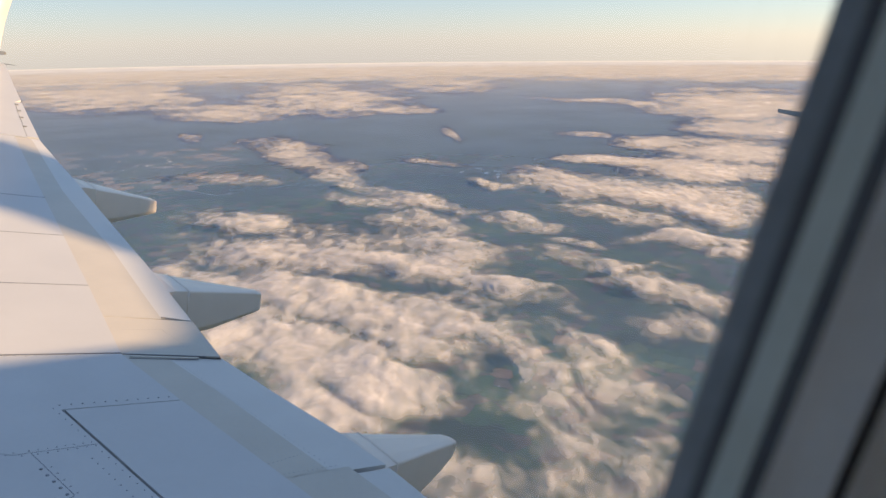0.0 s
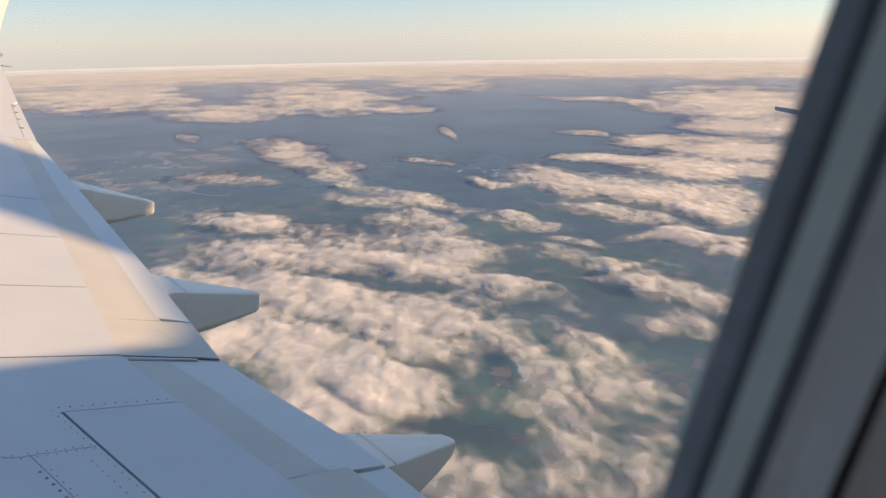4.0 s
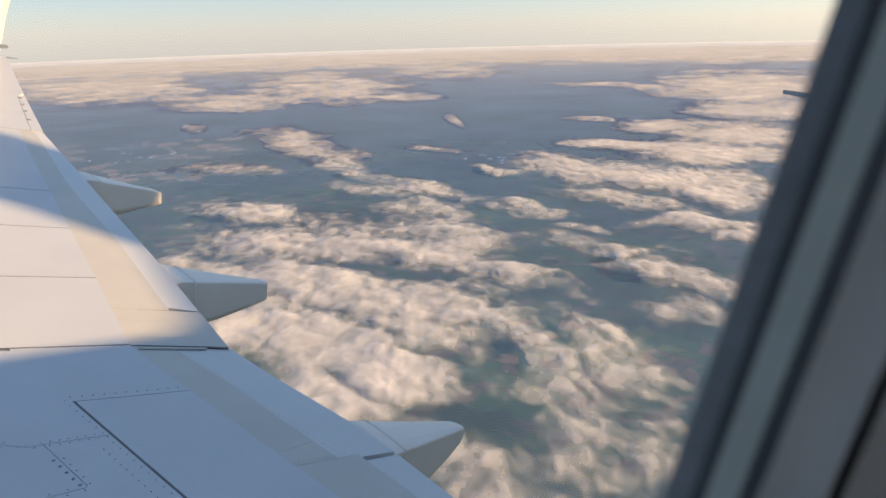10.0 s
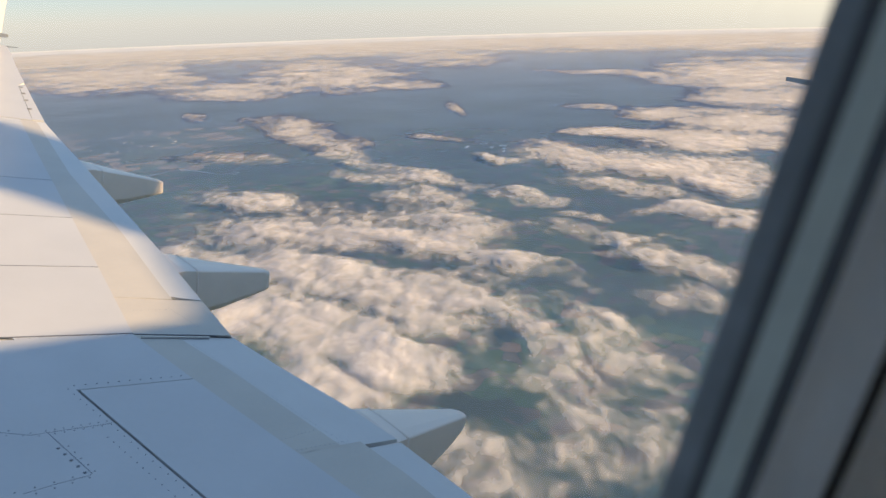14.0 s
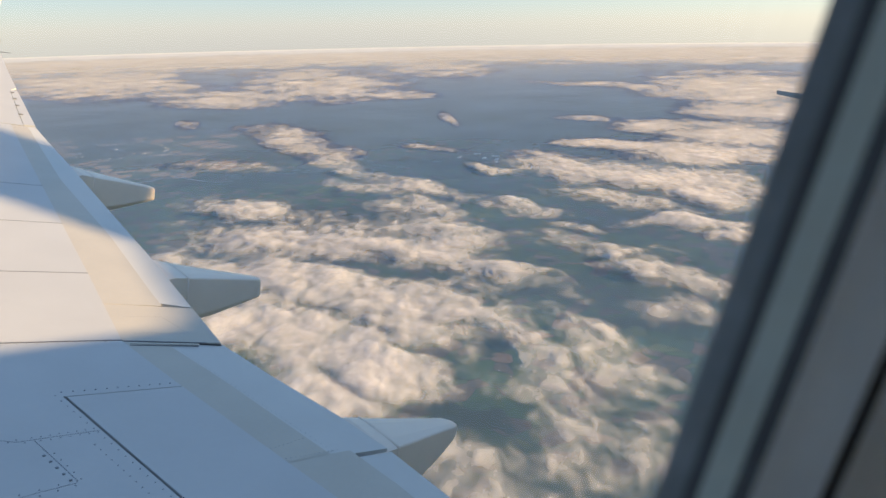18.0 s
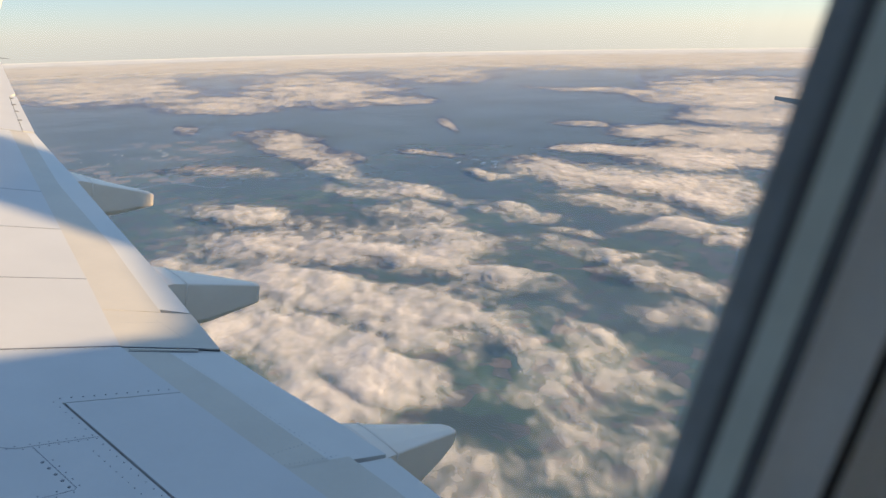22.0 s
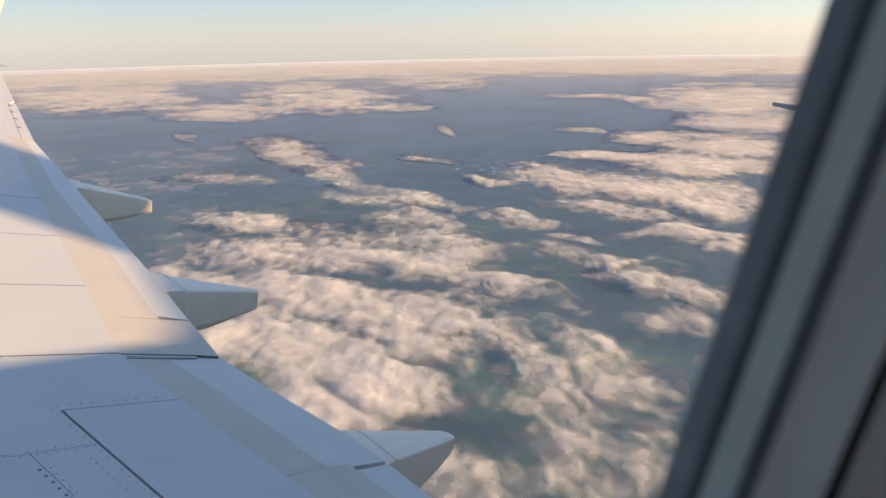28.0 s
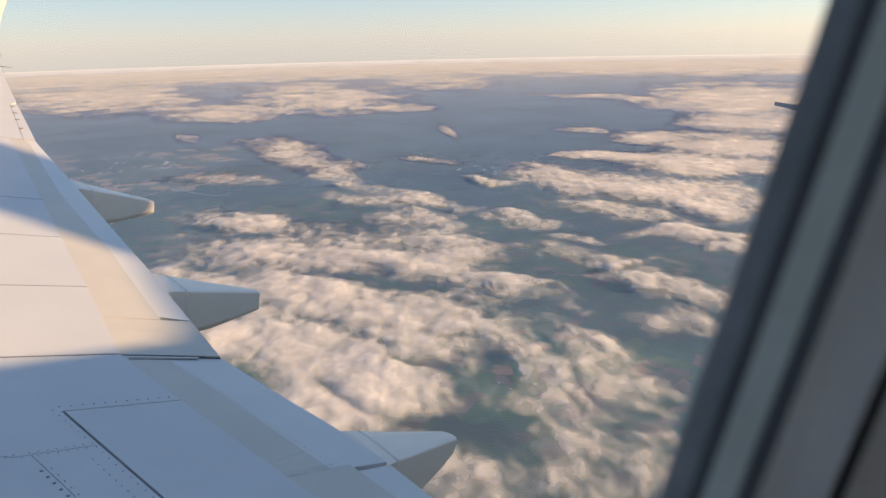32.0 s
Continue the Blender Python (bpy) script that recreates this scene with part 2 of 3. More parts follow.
part("flap", patch(LOW_CREASE, X_TE, -0.75, 2.53, 4, 10, lift=-0.009, shear=(0.0, 0.16), gap=0.004, fore=-0.01), FLAP_SKIN, wing)
aileron = part("aileron_tab", patch(X_TAB, X_TE, 10.15, 12.40, 4, 16, lift=-0.002, shear=(0.1, 0.05), gap=0.004, fore=0.008), PAINT, wing)
for y in (10.75, 11.3, 11.75, 12.2):
    x = X_TAB(y)
    part("hinge", box(x - 0.005, x + 0.045, y - 0.01, y + 0.01, skin_z(x, y) - 0.02, skin_z(x, y) + 0.012), STEEL, aileron, "small metal hinge fitting")

# winglet
rings = []
for k in range(11):
    s = k / 10
    lean = 0.42 * min(1, s * 3) + 0.3 * s
    z = 0.26 + 2.5 * s
    te = 3.72 + 0.80 * s
    ch = 1.35 - 0.85 * s
    y = 15.84 + lean
    rings.append([(te - ch, y, z), (te - ch * 0.7, y - 0.05, z), (te - ch * 0.3, y - 0.035, z), (te, y - 0.004, z),
                  (te, y + 0.004, z), (te - ch * 0.3, y + 0.035, z), (te - ch * 0.7, y + 0.05, z)])
part("winglet", loft(rings), PAINT, wing, "upswept white winglet", True)
lamp = part("tip_lamp", box(3.72, 3.83, 15.78, 15.86, 0.41, 0.48), STEEL, wing, "small tail light fitting at the wing tip")
part("lamp_lens", box(3.832, 3.86, 15.79, 15.85, 0.42, 0.47), LENS, lamp)
for y, n in ((15.8, 0.2),):
    x = X_TE(y)
    bm = bmesh.new()
    bmesh.ops.create_cone(bm, segments=6, radius1=0.008, radius2=0.004, depth=n, cap_ends=True, matrix=pose(x + n / 2 - 0.02, y, skin_z(x, y), 0, 90, 0))
    part("static_wick", bm, DARK, wing)


# canoe fairings under the flaps
def fairing(y, x1, z_top0, z_top1, z_tip, z_low0, x_low, wide=0.205):
    ob = thing("flap_track_fairing", "pale grey canoe-shaped flap track fairing under the trailing edge", "fairing", "flap track fairings")
    x0 = X_TE(y) - 0.75
    xt = X_TE(y) - 0.06
    xs = [x0, x0 + 0.25, xt - 0.15, xt, xt + 0.09, (xt + x1) / 2, x1 - 0.16, x1 - 0.05, x1 - 0.012, x1]

    def ring(x):
        s = max(0.0, (x - xt) / (x1 - xt))
        w = wide - (wide - 0.055) * s
        zt = np.interp(x, [x0, xt, xt + 0.09, x1], [z_top0 - 0.12, z_top0 - 0.006, z_top0 - 0.004, z_top1])
        zb = np.interp(x, [x0, xt, x_low, x1], [z_top0 - 0.24, z_low0 - 0.02, z_low0, z_tip])
        if x > x1 - 0.06:
            q = 1 - ((x - (x1 - 0.06)) / 0.06) ** 2 * 0.4
            w *= q
            zt -= (1 - q) * 0.03
        h = zt - zb
        rise = 0.13 * w * (1 - 0.6 * s)
        return [(x, y - w, zt - 0.004 - rise), (x, y - w * 0.5, zt + 0.003 - rise * 0.5), (x, y + w * 0.5, zt + 0.003 + rise * 0.5), (x, y + w, zt - 0.004 + rise),
                (x, y + w * 0.97, zt - h * 0.4), (x, y + w * 0.9, zt - h * 0.84), (x, y + w * 0.5, zb), (x, y - w * 0.5, zb), (x, y - w * 0.9, zt - h * 0.84), (x, y - w * 0.97, zt - h * 0.4)]

    def span(a, b):
        pts = [a] + [x for x in xs if a < x < b] + [b]
        return [ring(x) for x in pts]
    xm = xt + 0.22 * (x1 - xt)
    body = part("fairing_body", loft(span(xm + 0.006, x1)), FAIRING, ob, "", False)
    bv = body.modifiers.new("edge", "BEVEL")
    bv.width, bv.segments, bv.limit_method, bv.angle_limit = 0.012, 3, "ANGLE", radians(25)
    part("fairing_front", loft(span(x0, xm - 0.006)), FAIRING, ob)
    r = ring(xm)
    c = Vector((xm, y, sum(p[2] for p in r) / len(r)))
    part("seal_strip", loft([[tuple(c + (Vector(p) - c) * (1.035 - 0.018 * abs(k)) + Vector((0.005 * k, 0, 0))) for p in r] for k in (-2, -1, 0, 1, 2)]), FAIRING, ob, "raised sealing strip", True)
    return ob


fairing(2.74, 3.04, -1.745, -1.85, -1.93, -2.12, 2.72)
fairing(5.30, 3.21, -1.412, -1.575, -1.74, -1.84, 2.70, 0.23)
fairing(8.20, 3.53, -1.015, -1.215, -1.36, -1.46, 3.00, 0.23)

# rivets and slotted fasteners on the inboard skin
rivet_bm = bmesh.new()
bmesh.ops.create_cone(rivet_bm, segments=10, radius1=0.0045, radius2=0.0036, depth=0.003, cap_ends=True)
rivet_me = mesh_of("rivet", rivet_bm, RIVET)


def rivets(x0, y0, x1, y1, n, size=1.0, jitter=0.0):
    for i in range(n):
        s = (i + 0.5) / n
        x, y = x0 + (x1 - x0) * s + random.uniform(-1, 1) * jitter, y0 + (y1 - y0) * s
        ob = new("rivet", rivet_me)
        ob.parent = wing
        ob.matrix_local = pose(x, y, skin_z(x, y) + 0.001) @ Matrix.Scale(size, 4)


rivets(1.09, 3.63, 1.66, 3.545, 11)
rivets(0.866, 3.269, 1.156, 3.247, 8, 0.8)
rivets(0.716, 3.350, 0.861, 3.247, 2, 0.8)
rivets(0.890, 3.232, 1.165, 3.211, 7, 0.8)
rivets(0.707, 3.305, 0.876, 3.224, 3, 0.8)
rivets(1.075, 3.63, 1.133, 3.277, 6, 0.8)
rivets(1.148, 3.185, 1.241, 2.546, 11, 0.8)
rivets(1.093, 3.142, 1.177, 2.571, 12, 0.8)
rivets(0.925, 3.141, 0.967, 2.865, 5, 0.8)
rivets(0.964, 2.859, 0.693, 2.836, 4, 0.85)
rivets(0.911, 2.889, 0.626, 2.874, 4, 0.85)
rivets(0.883, 3.139, 0.929, 2.871, 5, 1.7)
rivets(0.889, 3.139, 0.935, 2.871, 5, 0.6)
rivets(0.95, 4.235, 1.58, 4.11, 13, 0.6)
rivets(1.86, 3.90, 2.06, 2.63, 34, 0.55)
rivets(1.78, 2.78, 2.0, 2.80, 9, 0.55)
rivets(1.8, 2.68, 2.10, 2.64, 12, 0.55)
rivets(1.70, 4.20, 2.02, 4.12, 14, 0.5)
rivets(1.95, 4.45, 2.0, 4.15, 10, 0.5)
rivets(1.72, 4.45, 1.98, 4.40, 12, 0.5)
rivets(2.3, 10.02, 2.7, 9.95, 8, 1.0)


# thin line seams on the skin: shallow dark strips of sealant
def seam(x0, y0, x1, y1, w=0.006, mat=RIVET, name="sealant_seam"):
    d = Vector((x1 - x0, y1 - y0, 0)).normalized()
    q = Vector((-d.y, d.x, 0)) * w / 2
    rings = []
    for i in range(9):
        x, y = x0 + (x1 - x0) * i / 8, y0 + (y1 - y0) * i / 8
        z = skin_z(x, y)
        rings.append([(x - q.x, y - q.y, z - 0.004), (x - q.x, y - q.y, z + 0.0012), (x + q.x, y + q.y, z + 0.0012), (x + q.x, y + q.y, z - 0.004)])
    part(name, loft(rings), mat, wing)


for y, w in ((4.132, 0.006), (5.23, 0.010), (6.36, 0.010), (7.49, 0.006)):
    x = X_HINGE(y)
    seam(x - 1.8, y + 0.36, x, y, w)
seam(1.608, 4.118, 2.058, 3.966, 0.0045)
seam(1.630, 4.078, 2.000, 3.957, 0.020, FLAP, "rub_strip")
seam(1.620, 4.053, 1.990, 3.935, 0.0025)
seam(2.008, 3.961, 2.127, 3.916, 0.009, DARK)
seam(0.683, 3.349, 0.822, 3.254, 0.0016)
seam(0.822, 3.254, 0.888, 3.250, 0.0014)
seam(0.888, 3.250, 1.157, 3.224, 0.0012)
seam(0.887, 3.246, 0.948, 2.882, 0.0030)
seam(0.948, 2.882, 0.935, 2.871, 0.0022)
seam(0.935, 2.871, 0.808, 2.868, 0.0018)
seam(0.808, 2.868, 0.684, 2.856, 0.0012)

# ---- fuselage, tail ----
FY, FZ, FR = -1.785, -0.31, 1.9
fus = thing("fuselage", "white round airliner fuselage with rows of small cabin windows", "fuselage")
W_X0, W_X1, W_Z0, W_Z1 = -0.03, 0.2277, -0.26, 0.15    # the window's clear opening
bm = bmesh.new()
PORTS = [-0.055 + 0.53 * k for k in range(-4, 7)]     # fore edges of the windows' cut-outs
xs = sorted([-14, -9, -5, 7, 11, 14, 17.5, 20] + PORTS + [p + 0.34 for p in PORTS])
th_w = [math.asin((z - FZ) / FR) for z in (W_Z0 - 0.06, W_Z1 + 0.06)]
th_p = [math.pi - t for t in th_w[::-1]]
ths = [th_w[0]] + [th_w[1] + (th_p[0] - th_w[1]) * k / 20 for k in range(20)] + [th_p[0]] + [th_p[1] + (2 * math.pi + th_w[0] - th_p[1]) * k / 22 for k in range(22)]
grid = {}
for i, x in enumerate(xs):
    r = FR * (1 if x < 11 else 1 - 0.62 * ((x - 11) / 9) ** 1.3) * (1 if x > -9 else 0.8)
    zz = FZ + (FR - r) * 0.75
    for j, t in enumerate(ths):
        grid[i, j] = bm.verts.new((x, FY + r * math.cos(t), zz + r * math.sin(t)))
n = len(ths)
j0, j1 = 0, 21
for i in range(len(xs) - 1):
    for j in range(n):
        if xs[i] in PORTS and j in (j0, j1):
            continue
        k = (j + 1) % n
        bm.faces.new((grid[i, j], grid[i + 1, j], grid[i + 1, k], grid[i, k]))
for i in (0, len(xs) - 1):
    bm.faces.new([grid[i, j] for j in range(n)])
part("fuselage_skin", bm, WHITE, fus, "", True)
fin = [(9.2, 1.45), (11.0, 1.96), (13.53, 3.0), (14.67, 3.93), (18.0, 8.0), (20.3, 8.0), (19.1, 5.78), (18.62, 5.32), (17.86, 4.33), (16.6, 1.0)]
part("tail_fin", prism(fin, FY - 0.09, FY + 0.09), WHITE, fus, "tall swept white tail fin")
bm = bmesh.new()
t_up = [bm.verts.new(p) for p in ((11.4, -0.9, 0.22), (14.75, 5.72, 0.955), (16.1, 5.72, 0.955), (15.6, -0.9, 0.22))]
t_dn = [bm.verts.new((v.co.x, v.co.y, v.co.z - (0.28 if v.co.y < 0 else 0.075))) for v in t_up]
bm.faces.new(t_up)
bm.faces.new(t_dn[::-1])
for i in range(4):
    bm.faces.new((t_up[i], t_dn[i], t_dn[(i + 1) % 4], t_up[(i + 1) % 4]))
# the dark rivet grey stands in for shade on the tailplane
part("tailplane", bm, RIVET, fus, "horizontal tailplane, dark grey painted in for shade")

# ---- the cabin window round the eye ----
win = thing("window_1", "rounded cabin window with dark gasket and grey plastic surround", "window", kind="structure")
cx, cz = (W_X0 + W_X1) / 2, (W_Z0 + W_Z1) / 2
hw, hh = (W_X1 - W_X0) / 2, (W_Z1 - W_Z0) / 2


def window_ring(x_aft, y):
    g = x_aft - W_X1
    a, b, r = hw + g, hh + g, 0.075 + g * 0.6
    pts = []
    for sx, sz, a0 in ((1, 1, 0), (-1, 1, 90), (-1, -1, 180), (1, -1, 270)):
        for k in range(9):
            t = radians(a0 + 90 * k / 8)
            x, z = cx + sx * (a - r) + r * math.cos(t), cz + sz * (b - r) + r * math.sin(t)
            pts.append((x, y - 0.163 * z, z))
    return pts


profile = [(0.30, 0.098), (0.2277, 0.085), (0.229, 0.0766), (0.231, 0.0724), (0.236, 0.0637), (0.238, 0.0584), (0.246, 0.0523), (0.256, 0.0424),
           (0.2595, 0.0415), (0.2605, 0.039), (0.30, 0.024)]
names = [("outer_frame", REVEAL), ("gasket", GASKET), ("gasket_lip", REVEAL), ("bezel", BEZEL), ("shadow_groove", REVEAL), ("inner_reveal", LINER), ("reveal_flange", LINER),
         ("panel_joint", DARK), ("panel_joint", DARK), ("panel_flange", LINER)]
for (p, q), (nm, mt) in zip(zip(profile, profile[1:]), names):
    part(nm, loft([window_ring(*p), window_ring(*q)], caps=False), mt, win)

GLASS = bpy.data.materials.new("window_glass")
GLASS.use_nodes = True
gn, gl = GLASS.node_tree.nodes, GLASS.node_tree.links
gn.remove(gn["Principled BSDF"])
clear, shine, pane_mix = gn.new("ShaderNodeBsdfTransparent"), gn.new("ShaderNodeBsdfGlossy"), gn.new("ShaderNodeMixShader")
clear.inputs["Color"].default_value = (0.97, 0.98, 0.97, 1)
shine.inputs["Roughness"].default_value = 0.06
pane_mix.inputs[0].default_value = 0.035
gl.new(clear.outputs[0], pane_mix.inputs[1])
gl.new(shine.outputs[0], pane_mix.inputs[2])
gl.new(pane_mix.outputs[0], gn["Material Output"].inputs[0])
bm = bmesh.new()
bm.faces.new([bm.verts.new(p) for p in window_ring(0.229, 0.086)])
pane = part("window_pane", bm, GLASS, win, "clear acrylic window pane")
pane.visible_shadow = False

# sidewall panel with the opening, and the cabin that closes round the eye
wall = thing("wall_sidewall", "pale grey moulded cabin sidewall panel", "wall", kind="structure")
bm = bmesh.new()
inner = window_ring(0.30, 0.024)
outer = []
for x, y, z in inner:
    dx, dz = x - cx, z - cz
    k = max(abs(dx) / 0.9, abs(dz) / 0.75)
    x2, z2 = cx + dx / k, cz + dz / k
    outer.append((x2, FY + math.sqrt((FR - 0.068) ** 2 - (z2 - FZ) ** 2), z2))
part("sidewall_panel", loft([inner, outer], caps=False), LINER, wall)
bm = box(-4.0, 5.0, FY - 1.75, FY + 1.72, -1.12, -1.06)
tagged(new("floor", mesh_of("floor", bm, CABIN)), "plain grey cabin floor", "floor", kind="structure").matrix_world = AIR

# ---- the land far below ----
def nodes_of(name):
    m = bpy.data.materials.new(name)
    m.use_nodes = True
    return m, m.node_tree.nodes, m.node_tree.links


def ramp_of(n, stops, interpolation="LINEAR"):
    r = n.new("ShaderNodeValToRGB")
    r.color_ramp.interpolation = interpolation
    while len(r.color_ramp.elements) < len(stops):
        r.color_ramp.elements.new(0.5)
    for e, (p, c) in zip(r.color_ramp.elements, stops):
        e.position, e.color = p, (*c, 1)
    return r


LAND, n, l = nodes_of("farmland")
tc = n.new("ShaderNodeTexCoord")
warp = n.new("ShaderNodeTexNoise")
warp.inputs["Scale"].default_value = 0.02
l.new(tc.outputs["Object"], warp.inputs["Vector"])
va = n.new("ShaderNodeVectorMath")
va.operation = "MULTIPLY_ADD"
va.inputs[1].default_value = (22, 22, 0)
l.new(warp.outputs["Color"], va.inputs[0])
l.new(tc.outputs["Object"], va.inputs[2])
cells = n.new("ShaderNodeTexVoronoi")
cells.inputs["Scale"].default_value = 0.1
cells.inputs["Randomness"].default_value = 0.62
l.new(va.outputs[0], cells.inputs["Vector"])
edges = n.new("ShaderNodeTexVoronoi")
edges.feature = "DISTANCE_TO_EDGE"
edges.inputs["Scale"].default_value = 0.1
edges.inputs["Randomness"].default_value = 0.62
l.new(va.outputs[0], edges.inputs["Vector"])
sep = n.new("ShaderNodeSeparateColor")
l.new(cells.outputs["Color"], sep.inputs[0])
fields = ramp_of(n, [(0.0, (0.045, 0.1, 0.05)), (0.22, (0.07, 0.12, 0.06)), (0.42, (0.055, 0.115, 0.07)), (0.58, (0.1, 0.14, 0.07)),
                     (0.72, (0.115, 0.105, 0.085)), (0.86, (0.1, 0.1, 0.085)), (0.93, (0.19, 0.15, 0.11))], "CONSTANT")
l.new(sep.outputs[0], fields.inputs[0])
wood = n.new("ShaderNodeTexNoise")
wood.inputs["Scale"].default_value, wood.inputs["Detail"].default_value = 0.03, 8
l.new(tc.outputs["Object"], wood.inputs["Vector"])
wr = n.new("ShaderNodeMapRange")
wr.inputs["From Min"].default_value, wr.inputs["From Max"].default_value = 0.58, 0.62
l.new(wood.outputs["Fac"], wr.inputs["Value"])
er = n.new("ShaderNodeMapRange")
er.inputs["From Min"].default_value, er.inputs["From Max"].default_value = 0.03, 0.0
l.new(edges.outputs["Distance"], er.inputs["Value"])
mx = n.new("ShaderNodeMath")
mx.operation = "MAXIMUM"
l.new(wr.outputs[0], mx.inputs[0])
l.new(er.outputs[0], mx.inputs[1])
grain = n.new("ShaderNodeTexNoise")
grain.inputs["Scale"].default_value, grain.inputs["Detail"].default_value = 0.4, 6
l.new(tc.outputs["Object"], grain.inputs["Vector"])
gm = n.new("ShaderNodeMix")
gm.data_type, gm.blend_type = "RGBA", "MULTIPLY"
gm.inputs[0].default_value = 0.6
gr = ramp_of(n, [(0.3, (0.6, 0.6, 0.6)), (0.7, (1.2, 1.2, 1.2))])
l.new(grain.outputs["Fac"], gr.inputs[0])
l.new(fields.outputs[0], gm.inputs[6])
l.new(gr.outputs[0], gm.inputs[7])
broad = n.new("ShaderNodeTexNoise")
broad.inputs["Scale"].default_value, broad.inputs["Detail"].default_value = 0.008, 7
l.new(va.outputs[0], broad.inputs["Vector"])
bro = ramp_of(n, [(0.38, (0.4, 0.5, 0.55)), (0.52, (1, 1, 1)), (0.64, (1.6, 1.45, 1.25))])
l.new(broad.outputs["Fac"], bro.inputs[0])
gm2 = n.new("ShaderNodeMix")
gm2.data_type, gm2.blend_type = "RGBA", "MULTIPLY"
gm2.inputs[0].default_value = 1.0
l.new(gm.outputs[2], gm2.inputs[6])
l.new(bro.outputs[0], gm2.inputs[7])
mix = n.new("ShaderNodeMix")
mix.data_type = "RGBA"
mix.inputs[7].default_value = (0.03, 0.055, 0.036, 1)
l.new(mx.outputs[0], mix.inputs[0])
l.new(gm2.outputs[2], mix.inputs[6])
b = n["Principled BSDF"]
b.inputs["Roughness"].default_value = 0.95
b.inputs["Specular IOR Level"].default_value = 0.1
l.new(mix.outputs[2], b.inputs["Base Color"])


def disc(radius, z, hole=0):
    bm = bmesh.new()
    rings = [[(r * math.cos(2 * math.pi * k / 96), r * math.sin(2 * math.pi * k / 96), z) for k in range(96)] for r in [hole + (radius - hole) * (k / 48.0) ** 2 + 0.5 for k in range(1, 48)] + [radius]]
    bm2 = loft(rings, caps=False)
    if not hole:
        bmesh.ops.holes_fill(bm2, edges=[e for e in bm2.edges if e.is_boundary and e.verts[0].co.to_2d().length < 4], sides=0)
    bm.free()
    return bm2


ground = tagged(new("ground", mesh_of("ground", disc(4985, 0), LAND)), "patchwork of green and brown farm fields far below", "ground", kind="structure")

WATER = material("pond_water", (0.09, 0.12, 0.14), 0.08)
SHED = material("shed_roof", (0.9, 0.9, 0.88), 0.5, 0, 0.05, 0.2)


def at(bearing, dip, z):
    """The place on the level z that shows from the eye at that bearing and that many degrees below level."""
    r = (EYE - z) / math.tan(radians(dip))
    return r * math.sin(radians(bearing)), r * math.cos(radians(bearing))


def pond(bearing, dip, a, b_, seed):
    rnd = random.Random(seed)
    x, y = at(bearing, dip, 0)
    bm = bmesh.new()
    turn = rnd.uniform(0, 3.1)
    ph = [rnd.uniform(0, 6.3) for _ in range(3)]
    vs = []
    for k in range(40):
        t = 2 * math.pi * k / 40
        r = 1 + 0.22 * math.sin(2 * t + ph[0]) + 0.16 * math.sin(3 * t + ph[1]) + 0.07 * math.sin(7 * t + ph[2])
        u, v = a * r * math.cos(t), b_ * r * math.sin(t)
        vs.append((x + u * math.cos(turn) - v * math.sin(turn), y + u * math.sin(turn) + v * math.cos(turn), 0.04))
    bm.faces.new([bm.verts.new(p) for p in vs])
    tagged(new("pond", mesh_of("pond", bm, WATER)), "small irregular grey pond among fields", "pond", "ponds")


pond(45.9, 19.6, 4.5, 1.8, 1)
pond(47.4, 19.9, 2.6, 1.2, 2)
pond(47.0, 20.9, 1.2, 0.8, 3)


def river(bearing0, bearing1, dip, width, seed):
    """A pale river that winds over the plain between two bearings."""
    rnd = random.Random(seed)
    ph = [rnd.uniform(0, 6.3) for _ in range(3)]
    mid = []
    for k in range(61):
        s = k / 60
        d = dip + 0.28 * math.sin(6 * s + ph[0]) + 0.12 * math.sin(15 * s + ph[1])
        mid.append(Vector((*at(bearing0 + (bearing1 - bearing0) * s, d, 0), 0.05)))
    bm = bmesh.new()
    pairs = []
    for k, p in enumerate(mid):
        t = (mid[min(k + 1, 60)] - mid[max(k - 1, 0)]).normalized()
        q = Vector((-t.y, t.x, 0)) * width * (0.5 + 0.25 * math.sin(0.4 * k + ph[2]))
        pairs.append((bm.verts.new(p - q), bm.verts.new(p + q)))
    for a, b_ in zip(pairs, pairs[1:]):
        bm.faces.new((a[0], a[1], b_[1], b_[0]))
    tagged(new("river", mesh_of("river", bm, WATER)), "narrow pale river winding over the plain", "river", kind="structure")


river(15, 27.5, 10.9, 4.0, 4)
river(40, 52, 20.6, 0.7, 9)


def sheds(bearing, dip, width, depth, count, seed, big=9.0):
    """A loose estate of pitched-roof sheds."""
    rnd = random.Random(seed)
    for _ in range(count):
        x, y = at(bearing + rnd.uniform(-width, width), dip + rnd.uniform(-depth, depth), 0)
        w, d, h = rnd.uniform(0.4, 1) * big, rnd.uniform(0.2, 0.5) * big, rnd.uniform(0.12, 0.25) * big
        bm = bmesh.new()
        prof = [(-d, 0), (-d, h), (0, h * 1.35), (d, h), (d, 0)]
        lo = [bm.verts.new((-w, p, q)) for p, q in prof]
        hi = [bm.verts.new((w, p, q)) for p, q in prof]
        bm.faces.new(lo)
        bm.faces.new(hi[::-1])
        for i in range(5):
            j = (i + 1) % 5
            bm.faces.new((lo[i], lo[j], hi[j], hi[i]))
        ob = new("industrial_shed", mesh_of("industrial_shed", bm, SHED))
        ob.matrix_world = pose(x, y, 0, 0, 0, rnd.choice((20, 24, 110, 114)))
        tagged(ob, "far white-roofed industrial shed", "shed", "sheds of the far estate")


